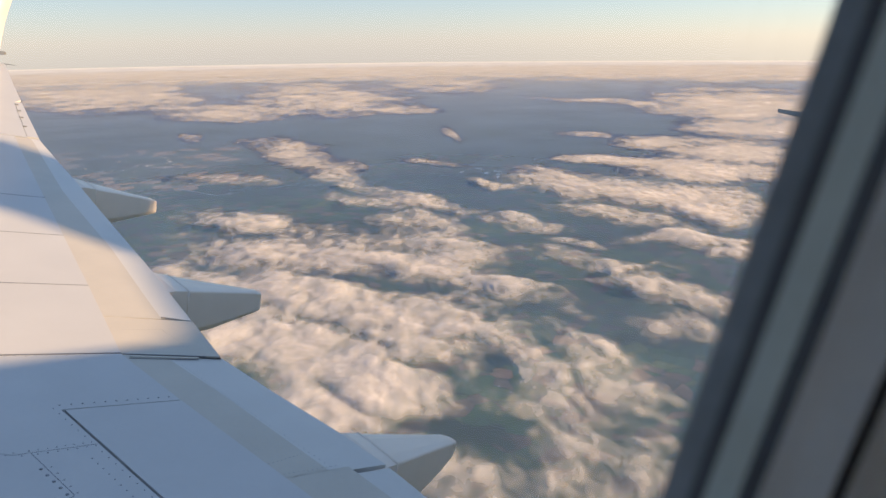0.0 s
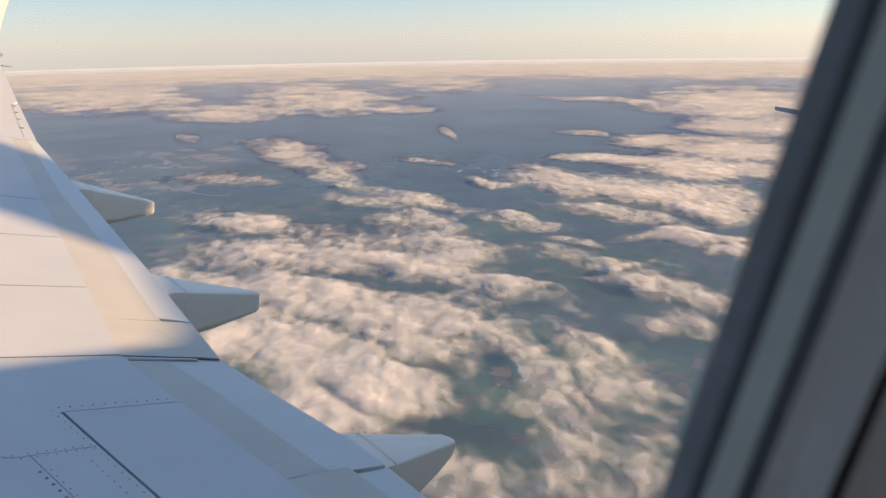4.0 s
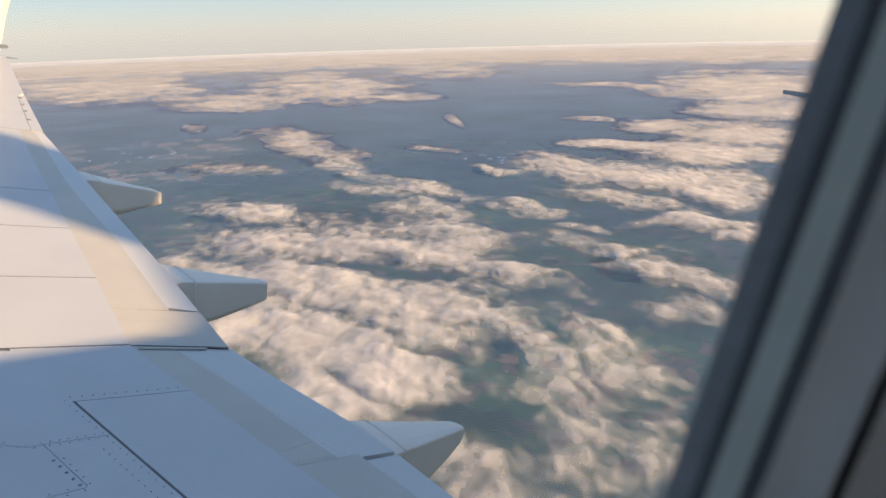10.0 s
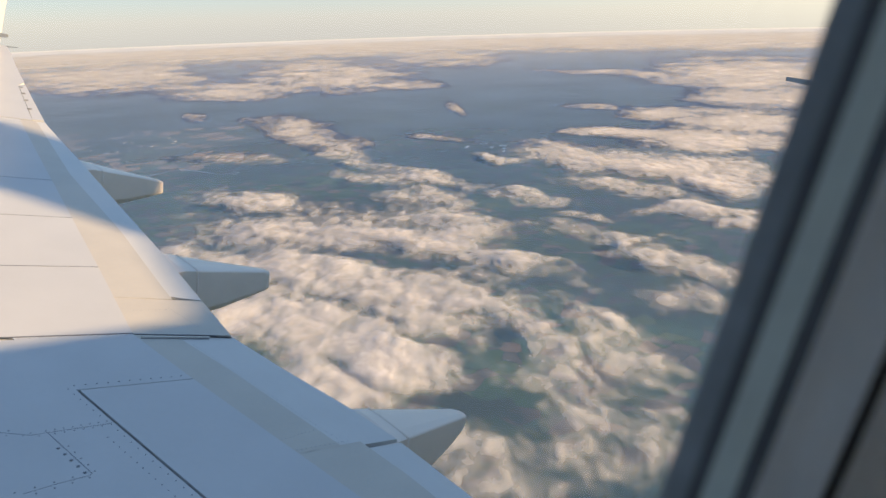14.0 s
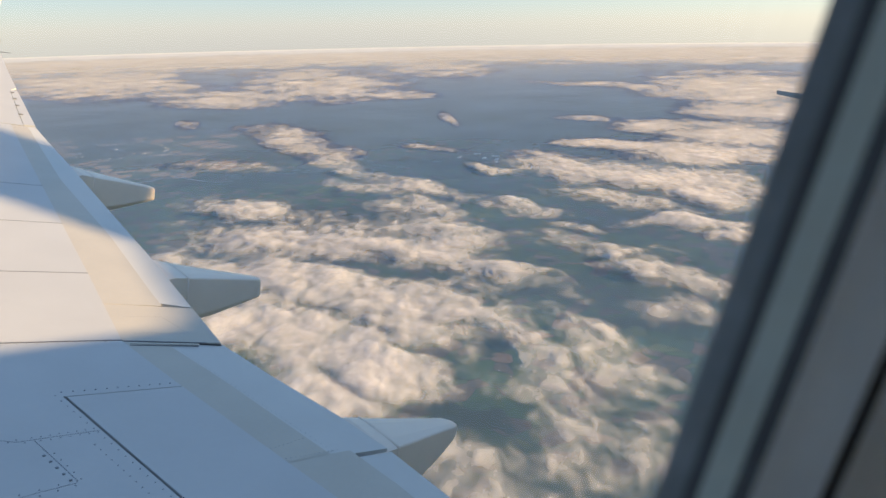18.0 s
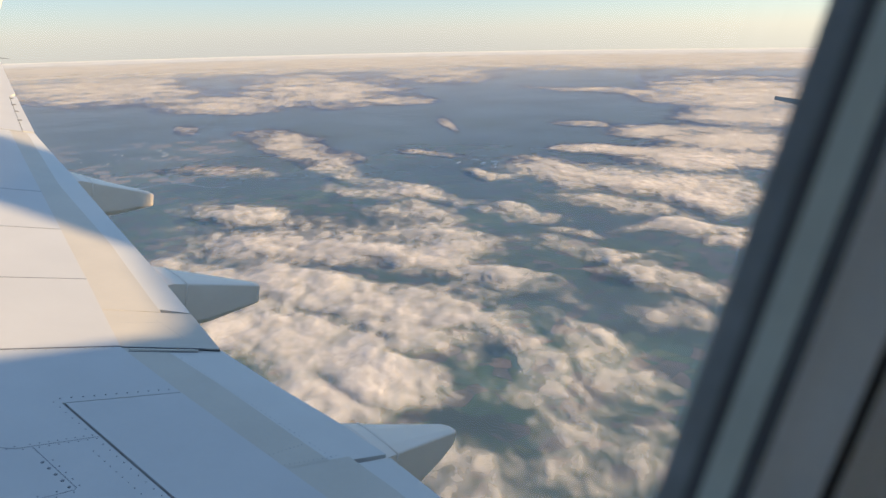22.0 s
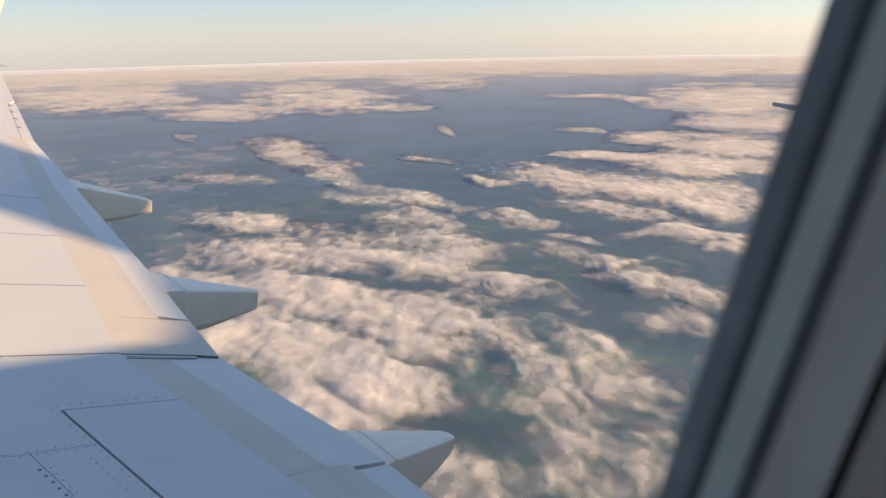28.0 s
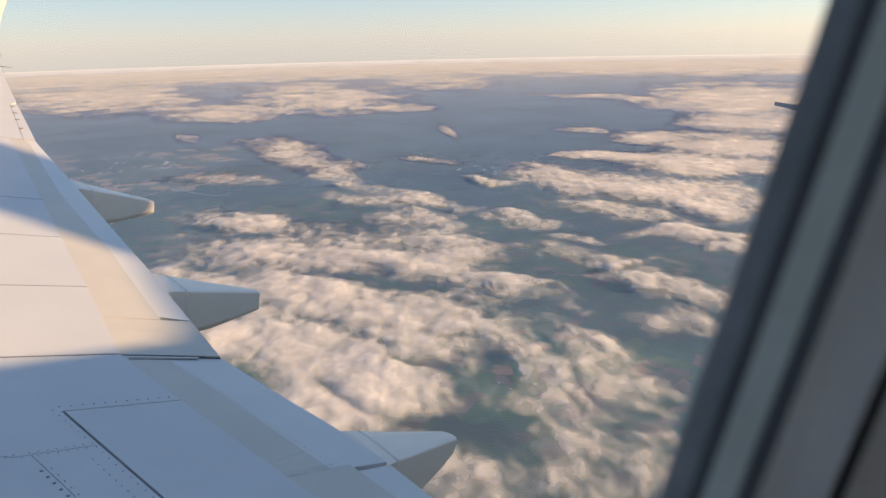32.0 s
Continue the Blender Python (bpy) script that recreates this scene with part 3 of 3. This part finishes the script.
sheds(20.5, 8.5, 4.2, 0.4, 20, 5, 3)
sheds(17.5, 12.2, 1.6, 0.3, 9, 6, 5)
sheds(48, 10.2, 3.0, 0.4, 6, 7, 5)
sheds(52, 26, 4.0, 1.5, 7, 8, 0.6)

BARE = material("bare_soil", (0.66, 0.43, 0.26), 0.95, 0, 0.12, 0.05, 0, 0.4, (0.36, 0.24, 0.15))


def bare_field(bearing, dip, width, depth):
    """A bare field between four crooked edges."""
    bm = bmesh.new()
    rnd = random.Random(int(bearing * 100 + dip * 7))
    ring = []
    for a, d in ((-1, -0.6), (-0.3, -1), (0.9, -0.8), (1, 0.5), (0.2, 1), (-0.8, 0.7)):
        ring.append(bm.verts.new((*at(bearing + width * (a + rnd.uniform(-0.2, 0.2)), dip + depth * (d + rnd.uniform(-0.25, 0.25)), 0), 0.03)))
    bm.faces.new(ring)
    tagged(new("bare_field", mesh_of("bare_field", bm, BARE)), "bare tan field of the hazy far plain", "field", "bare fields")


rnd_f = random.Random(77)
for k in range(46):
    d = rnd_f.uniform(7.4, 10.6)
    bare_field(rnd_f.uniform(15.0, 27.5), d, rnd_f.uniform(0.3, 1.2), rnd_f.uniform(0.06, 0.17))


# ---- haze: imitated by thin level sheets, more opaque with distance ----
def veil(name, z, radius, reach, power, albedo, label, most=1.0, hole=0, base=0.0, sun_bend=0.0):
    m, n, l = nodes_of(name)
    n.remove(n["Principled BSDF"])
    # painted haze: opacity rises with distance from the middle of the sheet
    tc = n.new("ShaderNodeTexCoord")
    ln = n.new("ShaderNodeVectorMath")
    ln.operation = "LENGTH"
    l.new(tc.outputs["Object"], ln.inputs[0])
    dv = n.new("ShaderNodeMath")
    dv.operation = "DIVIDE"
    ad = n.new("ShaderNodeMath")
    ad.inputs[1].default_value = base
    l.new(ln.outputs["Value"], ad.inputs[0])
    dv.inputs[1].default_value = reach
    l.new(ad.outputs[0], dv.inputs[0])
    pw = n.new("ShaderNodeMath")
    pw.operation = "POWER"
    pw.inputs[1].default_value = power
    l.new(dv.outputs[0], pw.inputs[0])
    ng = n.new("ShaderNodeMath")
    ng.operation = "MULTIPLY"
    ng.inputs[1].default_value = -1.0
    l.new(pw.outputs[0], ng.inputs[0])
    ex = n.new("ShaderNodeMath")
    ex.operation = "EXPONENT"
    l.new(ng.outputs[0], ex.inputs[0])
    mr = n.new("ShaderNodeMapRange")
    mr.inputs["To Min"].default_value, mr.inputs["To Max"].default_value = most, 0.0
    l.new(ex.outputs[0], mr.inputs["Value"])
    # noise mottles the painted haze
    ns = n.new("ShaderNodeTexNoise")
    ns.inputs["Scale"].default_value, ns.inputs["Detail"].default_value = 0.012, 9
    l.new(tc.outputs["Object"], ns.inputs["Vector"])
    un = n.new("ShaderNodeMapRange")
    un.inputs["From Min"].default_value, un.inputs["From Max"].default_value = 0.3, 0.7
    un.inputs["To Min"].default_value, un.inputs["To Max"].default_value = 0.78, 1.0
    l.new(ns.outputs["Fac"], un.inputs["Value"])
    op = n.new("ShaderNodeMath")
    op.operation = "MULTIPLY"
    l.new(mr.outputs[0], op.inputs[0])
    l.new(un.outputs[0], op.inputs[1])
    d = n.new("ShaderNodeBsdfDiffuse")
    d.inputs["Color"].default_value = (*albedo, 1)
    # a normal bent sunward adds light that a level sheet would not catch
    d_bent = n.new("ShaderNodeCombineXYZ")
    for axis, value in zip("XYZ", (Vector((0, 0, 1)) + sun_bend * to_sun).normalized()):
        d_bent.inputs[axis].default_value = value
    l.new(d_bent.outputs[0], d.inputs["Normal"])
    t = n.new("ShaderNodeBsdfTransparent")
    mix = n.new("ShaderNodeMixShader")
    l.new(op.outputs[0], mix.inputs[0])
    l.new(t.outputs[0], mix.inputs[1])
    l.new(d.outputs[0], mix.inputs[2])
    l.new(mix.outputs[0], n["Material Output"].inputs[0])
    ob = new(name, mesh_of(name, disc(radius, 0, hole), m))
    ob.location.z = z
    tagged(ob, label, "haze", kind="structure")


veil("painted_haze_low", 61.9, 2900, 1150, 1, (0.33, 0.46, 0.60), "blue-grey sheet painted as haze over the land under the clouds", base=200.0)
veil("painted_haze_high", 74.0, 2640, 2150, 2.6, (0.63, 0.63, 0.62), "thin pale sheet painted as haze over the far cloud tops", hole=420, sun_bend=0.36)


# ---- clouds ----
def lattice(seed):
    return np.random.RandomState(seed).rand(256, 256) * 2 * math.pi


def noise2(x, y, seed):
    """Gradient noise, about -0.7 to 0.7."""
    g = lattice(seed)
    xi, yi = np.floor(x).astype(int), np.floor(y).astype(int)
    fx, fy = x - xi, y - yi
    u, v = fx * fx * fx * (fx * (fx * 6 - 15) + 10), fy * fy * fy * (fy * (fy * 6 - 15) + 10)

    def dot(i, j):
        a = g[(xi + i) & 255, (yi + j) & 255]
        return np.cos(a) * (fx - i) + np.sin(a) * (fy - j)
    top = dot(0, 0) + u * (dot(1, 0) - dot(0, 0))
    low = dot(0, 1) + u * (dot(1, 1) - dot(0, 1))
    return top + v * (low - top)


def octaves(x, y, size, count, seed, spacing, billow=False, gain=0.55):
    total, amp = np.zeros_like(x), 1.0
    for k in range(count):
        q = noise2(x / size + 17.3 * k, y / size - 9.1 * k, seed + k)
        if billow:
            q = 2.1 * np.sqrt(q * q + 0.008) - 0.65
        total += amp * q * np.clip(size / (2.2 * spacing) - 0.6, 0, 1)
        size, amp = size / 2.03, amp * gain
    return total


def smooth(a, b_, x):
    t = np.clip((x - a) / (b_ - a), 0, 1)
    return t * t * (3 - 2 * t)


def blurred(f, sa, sd):
    """f smoothed along both ways of the grid."""
    for axis, sg in ((0, sd), (1, sa)):
        k = np.exp(-0.5 * (np.arange(-3 * sg, 3 * sg + 1) / sg) ** 2)
        k /= k.sum()
        f = np.apply_along_axis(lambda r: np.convolve(np.pad(r, 3 * sg, "edge"), k, "valid"), axis, f)
    return f


DECK = 62.0
RELIEF, PUFF = 1.3, 1.0    # height of a bank, and of the billows on it
# cloud banks: bearing, degrees below level, half-widths of both, fall per degree of bearing, density
FAR_BANKS = [
    (19.5, 3.58, 7.2, 1.01, 0.048, 0.99),
    (27.9, 5.06, 5.3, 0.58, 0.045, 0.88),
    (34.6, 4.27, 5.5, 1.10, 0.031, 0.94),
    (44.3, 3.35, 3.9, 0.51, 0.018, 0.77),
    (40.7, 5.20, 2.4, 0.30, 0.024, 0.66),
    (57.7, 4.71, 5.0, 0.21, 0.059, 0.88),
    (66.1, 4.77, 6.1, 1.12, 0.029, 1.10),
    (67.4, 6.35, 4.5, 0.72, -0.027, 0.99),
    (44.9, 7.20, 0.6, 0.36, 0.312, 0.62),
    (43.7, 9.38, 2.2, 0.22, 0.049, 0.66),
    (24.8, 6.85, 0.6, 0.25, 0.061, 0.33),
]
AFT_BANKS = [
    (55.0, 7.26, 1.9, 0.21, 0.074, 0.75),
    (60.7, 7.74, 3.3, 0.38, 0.061, 1.00),
    (66.4, 8.20, 4.3, 0.90, 0.015, 1.25),
    (58.3, 9.19, 4.7, 0.43, 0.060, 1.06),
    (64.1, 9.53, 5.6, 0.83, 0.013, 1.25),
    (54.0, 11.09, 4.0, 0.96, 0.134, 1.25),
    (60.6, 11.57, 6.8, 1.03, 0.063, 1.38),
    (65.6, 12.38, 4.4, 1.17, 0.042, 1.38),
    (48.2, 10.99, 1.6, 0.27, 0.103, 0.62),
    (58.5, 13.38, 4.8, 0.52, 0.111, 0.88),
    (63.3, 14.85, 4.2, 0.42, -0.015, 1.12),
    (66.7, 15.44, 1.6, 0.58, -0.087, 0.75),
    (58.3, 17.45, 2.1, 0.26, -0.004, 0.88),
    (50.5, 14.01, 3.2, 0.40, 0.090, 0.69),
    (55.1, 15.39, 2.3, 0.31, 0.018, 0.38),
    (62.2, 16.99, 1.3, 0.21, -0.072, 0.38),
]
ABEAM_BANKS = [
    (33.0, 8.57, 3.4, 0.78, 0.251, 0.60),
    (34.7, 9.87, 3.9, 0.61, 0.351, 0.60),
    (26.5, 10.03, 3.3, 0.42, 0.074, 0.25),
    (37.8, 10.88, 2.7, 0.35, 0.339, 0.45),
    (41.3, 12.56, 5.0, 0.54, 0.127, 0.70),
    (28.3, 13.30, 3.8, 0.77, 0.134, 0.65),
    (33.9, 14.68, 4.9, 0.71, 0.162, 0.50),
    (42.2, 14.38, 4.1, 0.81, 0.124, 0.80),
    (43.1, 15.97, 5.6, 0.99, 0.119, 0.80),
    (32.0, 16.32, 8.0, 1.32, 0.125, 0.85),
    (42.1, 17.52, 5.6, 1.17, 0.124, 0.90),
    (48.2, 19.17, 5.2, 0.90, 0.232, 0.90),
    (46.8, 20.29, 3.3, 0.63, 0.097, 0.50),
]
NEAR_BANKS = [
    (28.6, 18.65, 7.8, 1.30, 0.251, 1.01),
    (36.3, 20.62, 8.8, 1.51, 0.205, 1.23),
    (44.8, 22.06, 5.8, 1.43, 0.198, 1.01),
    (29.6, 22.68, 6.7, 2.36, 0.205, 1.29),
    (35.9, 25.88, 8.1, 2.38, 0.255, 1.29),
    (40.7, 27.90, 4.5, 1.30, 0.128, 0.78),
    (32.8, 28.63, 5.7, 2.11, 0.279, 1.01),
    (42.9, 24.03, 7.2, 1.33, 0.207, 0.67),
    (51.1, 22.25, 3.4, 0.89, 0.252, 0.42),
    (56.4, 23.78, 4.3, 1.30, 0.304, 0.72),
    (52.6, 26.58, 4.9, 2.16, 0.398, 0.81),
    (58.4, 26.22, 3.9, 2.13, 0.449, 0.51),
    (54.7, 29.89, 6.5, 2.52, 0.359, 0.81),
]
LOW_BANKS = [
    (54.7, 16.73, 4.1, 0.62, 0.113, 0.50),
    (61.5, 18.86, 4.8, 0.86, 0.119, 0.60),
    (53.9, 20.39, 3.7, 0.57, 0.151, 0.38),
    (62.8, 21.33, 3.1, 0.85, 0.002, 0.50),
    (60.1, 30.68, 3.9, 2.86, 0.395, 0.41),
    (54.9, 33.62, 7.5, 2.03, 0.091, 0.29),
    (47.2, 33.93, 5.7, 1.85, 0.229, 0.43),
    (48.8, 35.93, 7.8, 1.60, 0.054, 0.43),
    (62.2, 33.27, 2.9, 1.98, 0.276, 0.25),
    (62.6, 27.07, 1.8, 0.50, 0.065, 0.14),
    (64.8, 21.76, 1.7, 0.50, -0.111, 0.09),
]
# clear gaps in the banks, in the same terms
GAPS = [
    (48.2, 25.83, 2.9, 1.49, 0.523, 0.60),
    (46.5, 29.95, 3.8, 1.79, 0.168, 0.90),
    (59.5, 28.67, 2.9, 1.25, 0.419, 0.35),
    (42.8, 25.35, 2.9, 0.62, 0.206, 0.35),
    (37.8, 18.38, 5.6, 0.36, 0.147, 0.35),
    (27.2, 3.67, 2.4, 0.37, 0.039, 0.80),
    (55.9, 4.21, 3.8, 0.25, 0.023, 0.80),
]
NA, ND = 1050, 640
u = np.linspace(0, 1, ND)
dips = 2.0 + 40 * (0.35 * u + 0.65 * u ** 1.5)
azs = np.linspace(4, 92, NA)
D, A = np.meshgrid(dips, azs, indexing="ij")
R = (EYE - DECK) / np.tan(np.radians(D))
GX, GY = R * np.sin(np.radians(A)), R * np.cos(np.radians(A))
step = np.abs(np.gradient(R, axis=0))
spacing = np.sqrt(step * R * radians(88 / NA)) * 0.55
cover = np.full_like(R, -2.0)
wob_a = 1.0 * noise2(A / 5, D / 1.5, 31) + 0.6 * noise2(A / 2, D / 0.7, 32)
wob_d = 0.06 * D * noise2(A / 5, D / 2.0, 33)
for a, d, wa, wd, fall, s in FAR_BANKS + AFT_BANKS + ABEAM_BANKS + NEAR_BANKS + LOW_BANKS:
    da = A + wob_a - a
    e = (da / (wa * 1.1)) ** 2 + ((D + wob_d - d - fall * da) / (wd * 1.1)) ** 2
    into = np.clip(1.0 * (1.15 - e), -2.0, 1.0)
    cover = np.maximum(cover, np.where(into > 0, s * into, into))
# the broken deck that goes on towards the horizon and outside the view
cover = np.maximum(cover, 0.85 * smooth(3.6, 2.3, D) - 2 * smooth(2.7, 3.8, D) + 0.5 * smooth(50, 66, A) * smooth(4.4, 3.0, D))
for a, d, wa, wd, fall, s in GAPS:
    da = A + wob_a - a
    e = (da / wa) ** 2 + ((D + wob_d - d - fall * da) / wd) ** 2
    cover -= 1.4 * s * np.exp(-e)
wx, wy = 7 * noise2(GX / 26, GY / 26, 41), 7 * noise2(GX / 26, GY / 26, 42)
wx, wy = wx + 2.2 * noise2(GX / 8, GY / 8, 43), wy + 2.2 * noise2(GX / 8, GY / 8, 44)
# cloud streets: drawn out across the flight's quarter
ca, sa = math.cos(radians(BEARING)), math.sin(radians(BEARING))
LX, LY = GX * ca - GY * sa + wx, (GX * sa + GY * ca) / 1.25 + wy
big = octaves(LX, LY, 50, 6, 50, spacing, False, 0.55)
# towards the horizon only the broad streets can be told apart
far = smooth(7.0, 2.5, D)
LR = np.log(R) * 14
ones = np.full_like(R, 1e-6)
streets = octaves(A / 3.0, LR * 1.2, 1.0, 5, 90, ones, False, 0.65)
big = big * (1 - far) + far * 1.45 * streets
farpuff = 0.7 * far * octaves(A / 1.8, LR * 1.6, 1.0, 4, 97, ones, True, 0.55)
swells = octaves(LX, LY, 44, 2, 70, spacing, True, 0.5) + farpuff
mid = octaves(LX, LY, 15, 4, 80, spacing, True, 0.55)
dens = 0.8 * cover + 0.6 * big + 0.22 * swells + 0.26 + 0.2 * smooth(13.0, 20.0, D) * smooth(50.0, 42.0, A) + 0.45 * smooth(3.3, 2.1, D)
body, crown = smooth(-0.4, 1.2, dens), smooth(-0.3, 0.9, dens)
HS = np.maximum(RELIEF * body + PUFF * swells * crown + 0.14 * mid * crown, 0.05)
# far banks are flattened so that their cast shadows all but vanish
flat = 1 - 0.96 * smooth(13.0, 6.5, D)
H = np.maximum(HS + 0.08 * mid * crown, 0.05) * flat
wisps = octaves(A / 0.9, LR * 2.6, 1.0, 3, 120, ones, False, 0.6)
dens = dens + 0.45 * smooth(9.0, 5.0, D) * wisps
dens = dens + (0.34 - 0.12 * smooth(14.0, 8.0, D)) * mid

# relief shade is put into the normals: exaggerated broad billows, not each wisp
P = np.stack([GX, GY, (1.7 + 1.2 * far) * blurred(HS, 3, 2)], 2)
SUN_BENT = np.cross(np.gradient(P, axis=1), np.gradient(P, axis=0))
SUN_BENT /= np.linalg.norm(SUN_BENT, axis=2, keepdims=True)
SUN_BENT *= np.sign(SUN_BENT[:, :, 2:3])
# rims shade as if level, which takes off their dark edges
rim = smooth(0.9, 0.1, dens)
SUN_BENT[:, :, :2] *= (1 - 0.85 * rim)[:, :, None]
# sunlight put into the normals: bent sunward, most far off and on rims
SUN_BENT += (0.24 + 0.2 * smooth(16, 7, D) + 0.4 * far + 0.35 * rim)[:, :, None] * np.array(to_sun)
SUN_BENT /= np.linalg.norm(SUN_BENT, axis=2, keepdims=True)

CLOUD, n, l = nodes_of("cloud_vapour")
n.remove(n["Principled BSDF"])
at_ = n.new("ShaderNodeAttribute")
at_.attribute_name = "vapour"
tc = n.new("ShaderNodeTexCoord")
wisp = n.new("ShaderNodeTexNoise")
wisp.inputs["Scale"].default_value, wisp.inputs["Detail"].default_value, wisp.inputs["Distortion"].default_value = 0.22, 10, 0.35
drawn = n.new("ShaderNodeMapping")
drawn.vector_type = "TEXTURE"
drawn.inputs["Rotation"].default_value = (0, 0, radians(-BEARING))
drawn.inputs["Scale"].default_value = (1, 1.7, 0.7)
l.new(tc.outputs["Object"], drawn.inputs["Vector"])
l.new(drawn.outputs[0], wisp.inputs["Vector"])
ma = n.new("ShaderNodeMath")
ma.operation = "MULTIPLY_ADD"
ma.inputs[1].default_value = 1.7
l.new(wisp.outputs["Fac"], ma.inputs[0])
l.new(at_.outputs["Fac"], ma.inputs[2])
mr = n.new("ShaderNodeMapRange")
mr.interpolation_type = "SMOOTHSTEP"
mr.inputs["From Min"].default_value, mr.inputs["From Max"].default_value = 0.45, 3.05
l.new(ma.outputs[0], mr.inputs["Value"])
dif, trl, tra = n.new("ShaderNodeBsdfDiffuse"), n.new("ShaderNodeBsdfTranslucent"), n.new("ShaderNodeBsdfTransparent")
dif.inputs["Color"].default_value = trl.inputs["Color"].default_value = (0.85, 0.84, 0.875, 1)
bent_normal = n.new("ShaderNodeAttribute")
bent_normal.attribute_name = "bent_normal"
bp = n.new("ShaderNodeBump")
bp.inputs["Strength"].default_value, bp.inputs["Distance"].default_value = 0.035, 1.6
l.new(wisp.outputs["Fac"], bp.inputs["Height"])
l.new(bent_normal.outputs["Vector"], bp.inputs["Normal"])
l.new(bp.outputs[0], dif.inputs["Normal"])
l.new(bent_normal.outputs["Vector"], trl.inputs["Normal"])
m1, m2 = n.new("ShaderNodeMixShader"), n.new("ShaderNodeMixShader")
m1.inputs[0].default_value = 0.42
l.new(dif.outputs[0], m1.inputs[1])
l.new(trl.outputs[0], m1.inputs[2])
l.new(mr.outputs[0], m2.inputs[0])
l.new(tra.outputs[0], m2.inputs[1])
l.new(m1.outputs[0], m2.inputs[2])
l.new(m2.outputs[0], n["Material Output"].inputs[0])


def cloud_mesh(name, mask, lift, thin):
    """A shell of the cloud tops over the cells of the grid in mask, lifted and thinned."""
    used = np.zeros((ND, NA), bool)
    for i in (0, 1):
        for j in (0, 1):
            used[i:ND - 1 + i, j:NA - 1 + j] |= mask
    idx = np.full((ND, NA), -1)
    idx[used] = np.arange(used.sum())
    co = np.stack([GX[used], GY[used], DECK + H[used] + lift * flat[used] * smooth(-0.3, 0.7, dens[used])], 1)
    fi, fj = np.nonzero(mask)
    quads = np.stack([idx[fi, fj], idx[fi, fj + 1], idx[fi + 1, fj + 1], idx[fi + 1, fj]], 1)
    me = bpy.data.meshes.new(name)
    me.vertices.add(len(co))
    me.vertices.foreach_set("co", co.astype(np.float32).ravel())
    me.loops.add(quads.size)
    me.loops.foreach_set("vertex_index", quads.astype(np.int32).ravel())
    me.polygons.add(len(quads))
    me.polygons.foreach_set("loop_start", np.arange(0, quads.size, 4, dtype=np.int32))
    me.polygons.foreach_set("use_smooth", np.ones(len(quads), bool))
    at2 = me.attributes.new("vapour", "FLOAT", "POINT")
    at2.data.foreach_set("value", (dens[used] - thin).astype(np.float32))
    at3 = me.attributes.new("bent_normal", "FLOAT_VECTOR", "POINT")
    at3.data.foreach_set("vector", SUN_BENT[used].astype(np.float32).ravel())
    me.materials.append(CLOUD)
    me.update(calc_edges=True)
    return me


peak = np.maximum(np.maximum(dens[:-1, :-1], dens[1:, :-1]), np.maximum(dens[:-1, 1:], dens[1:, 1:]))


def banks_of(mask):
    """Numbers the separate banks of the mask, from 1; 0 is clear air."""
    mark = np.where(mask, np.arange(1, mask.size + 1).reshape(mask.shape), 0)
    for _ in range(400):
        before = mark.copy()
        for axis in (0, 1):
            for back in (False, True):
                m = mark if axis == 0 else mark.T
                k = mask if axis == 0 else mask.T
                order = range(1, m.shape[0]) if not back else range(m.shape[0] - 2, -1, -1)
                for r in order:
                    q = r + 1 if back else r - 1
                    m[r] = np.where(k[r], np.maximum(m[r], np.where(k[q], m[q], 0)), 0)
        if (mark == before).all():
            break
    return mark


solid = peak > 0.02
mark = banks_of(solid)
kinds, count = np.unique(mark[mark > 0], return_counts=True)
large = [k for k, c in sorted(zip(kinds, count), key=lambda p: -p[1]) if c > 260][:24]
owner = np.zeros_like(mark)
for i, k in enumerate(large):
    owner[mark == k] = i + 1
# the thin rims belong to the bank that they surround
for _ in range(30):
    grown = owner.copy()
    for dy, dx in ((0, 1), (0, -1), (1, 0), (-1, 0)):
        near = np.roll(owner, (dy, dx), (0, 1))
        grown = np.where((grown == 0) & (peak > -0.95), near, grown)
    owner = grown
for i in range(len(large) + 1):
    mine = owner == i
    if i:
        size = "broad" if count[list(kinds).index(large[i - 1])] > 15000 else "small"
        cloud = thing("cloud", size + " soft white cumulus bank, warm on its sunny side", "cloud", "cloud banks", m=Matrix.Identity(4))
    else:
        cloud = thing("scattered_cloud", "loose scraps of thin white cloud between the banks", "cloud", kind="stuff", m=Matrix.Identity(4))
    for k, nm in enumerate(("cloud_body", "cloud_mantle", "cloud_veil")):
        thin = 0.35 * k
        mask = mine & (peak > -0.8 + thin)
        if mask.any():
            ob = new(nm, cloud_mesh(nm, mask, 0.3 * k, thin))
            ob.parent = cloud
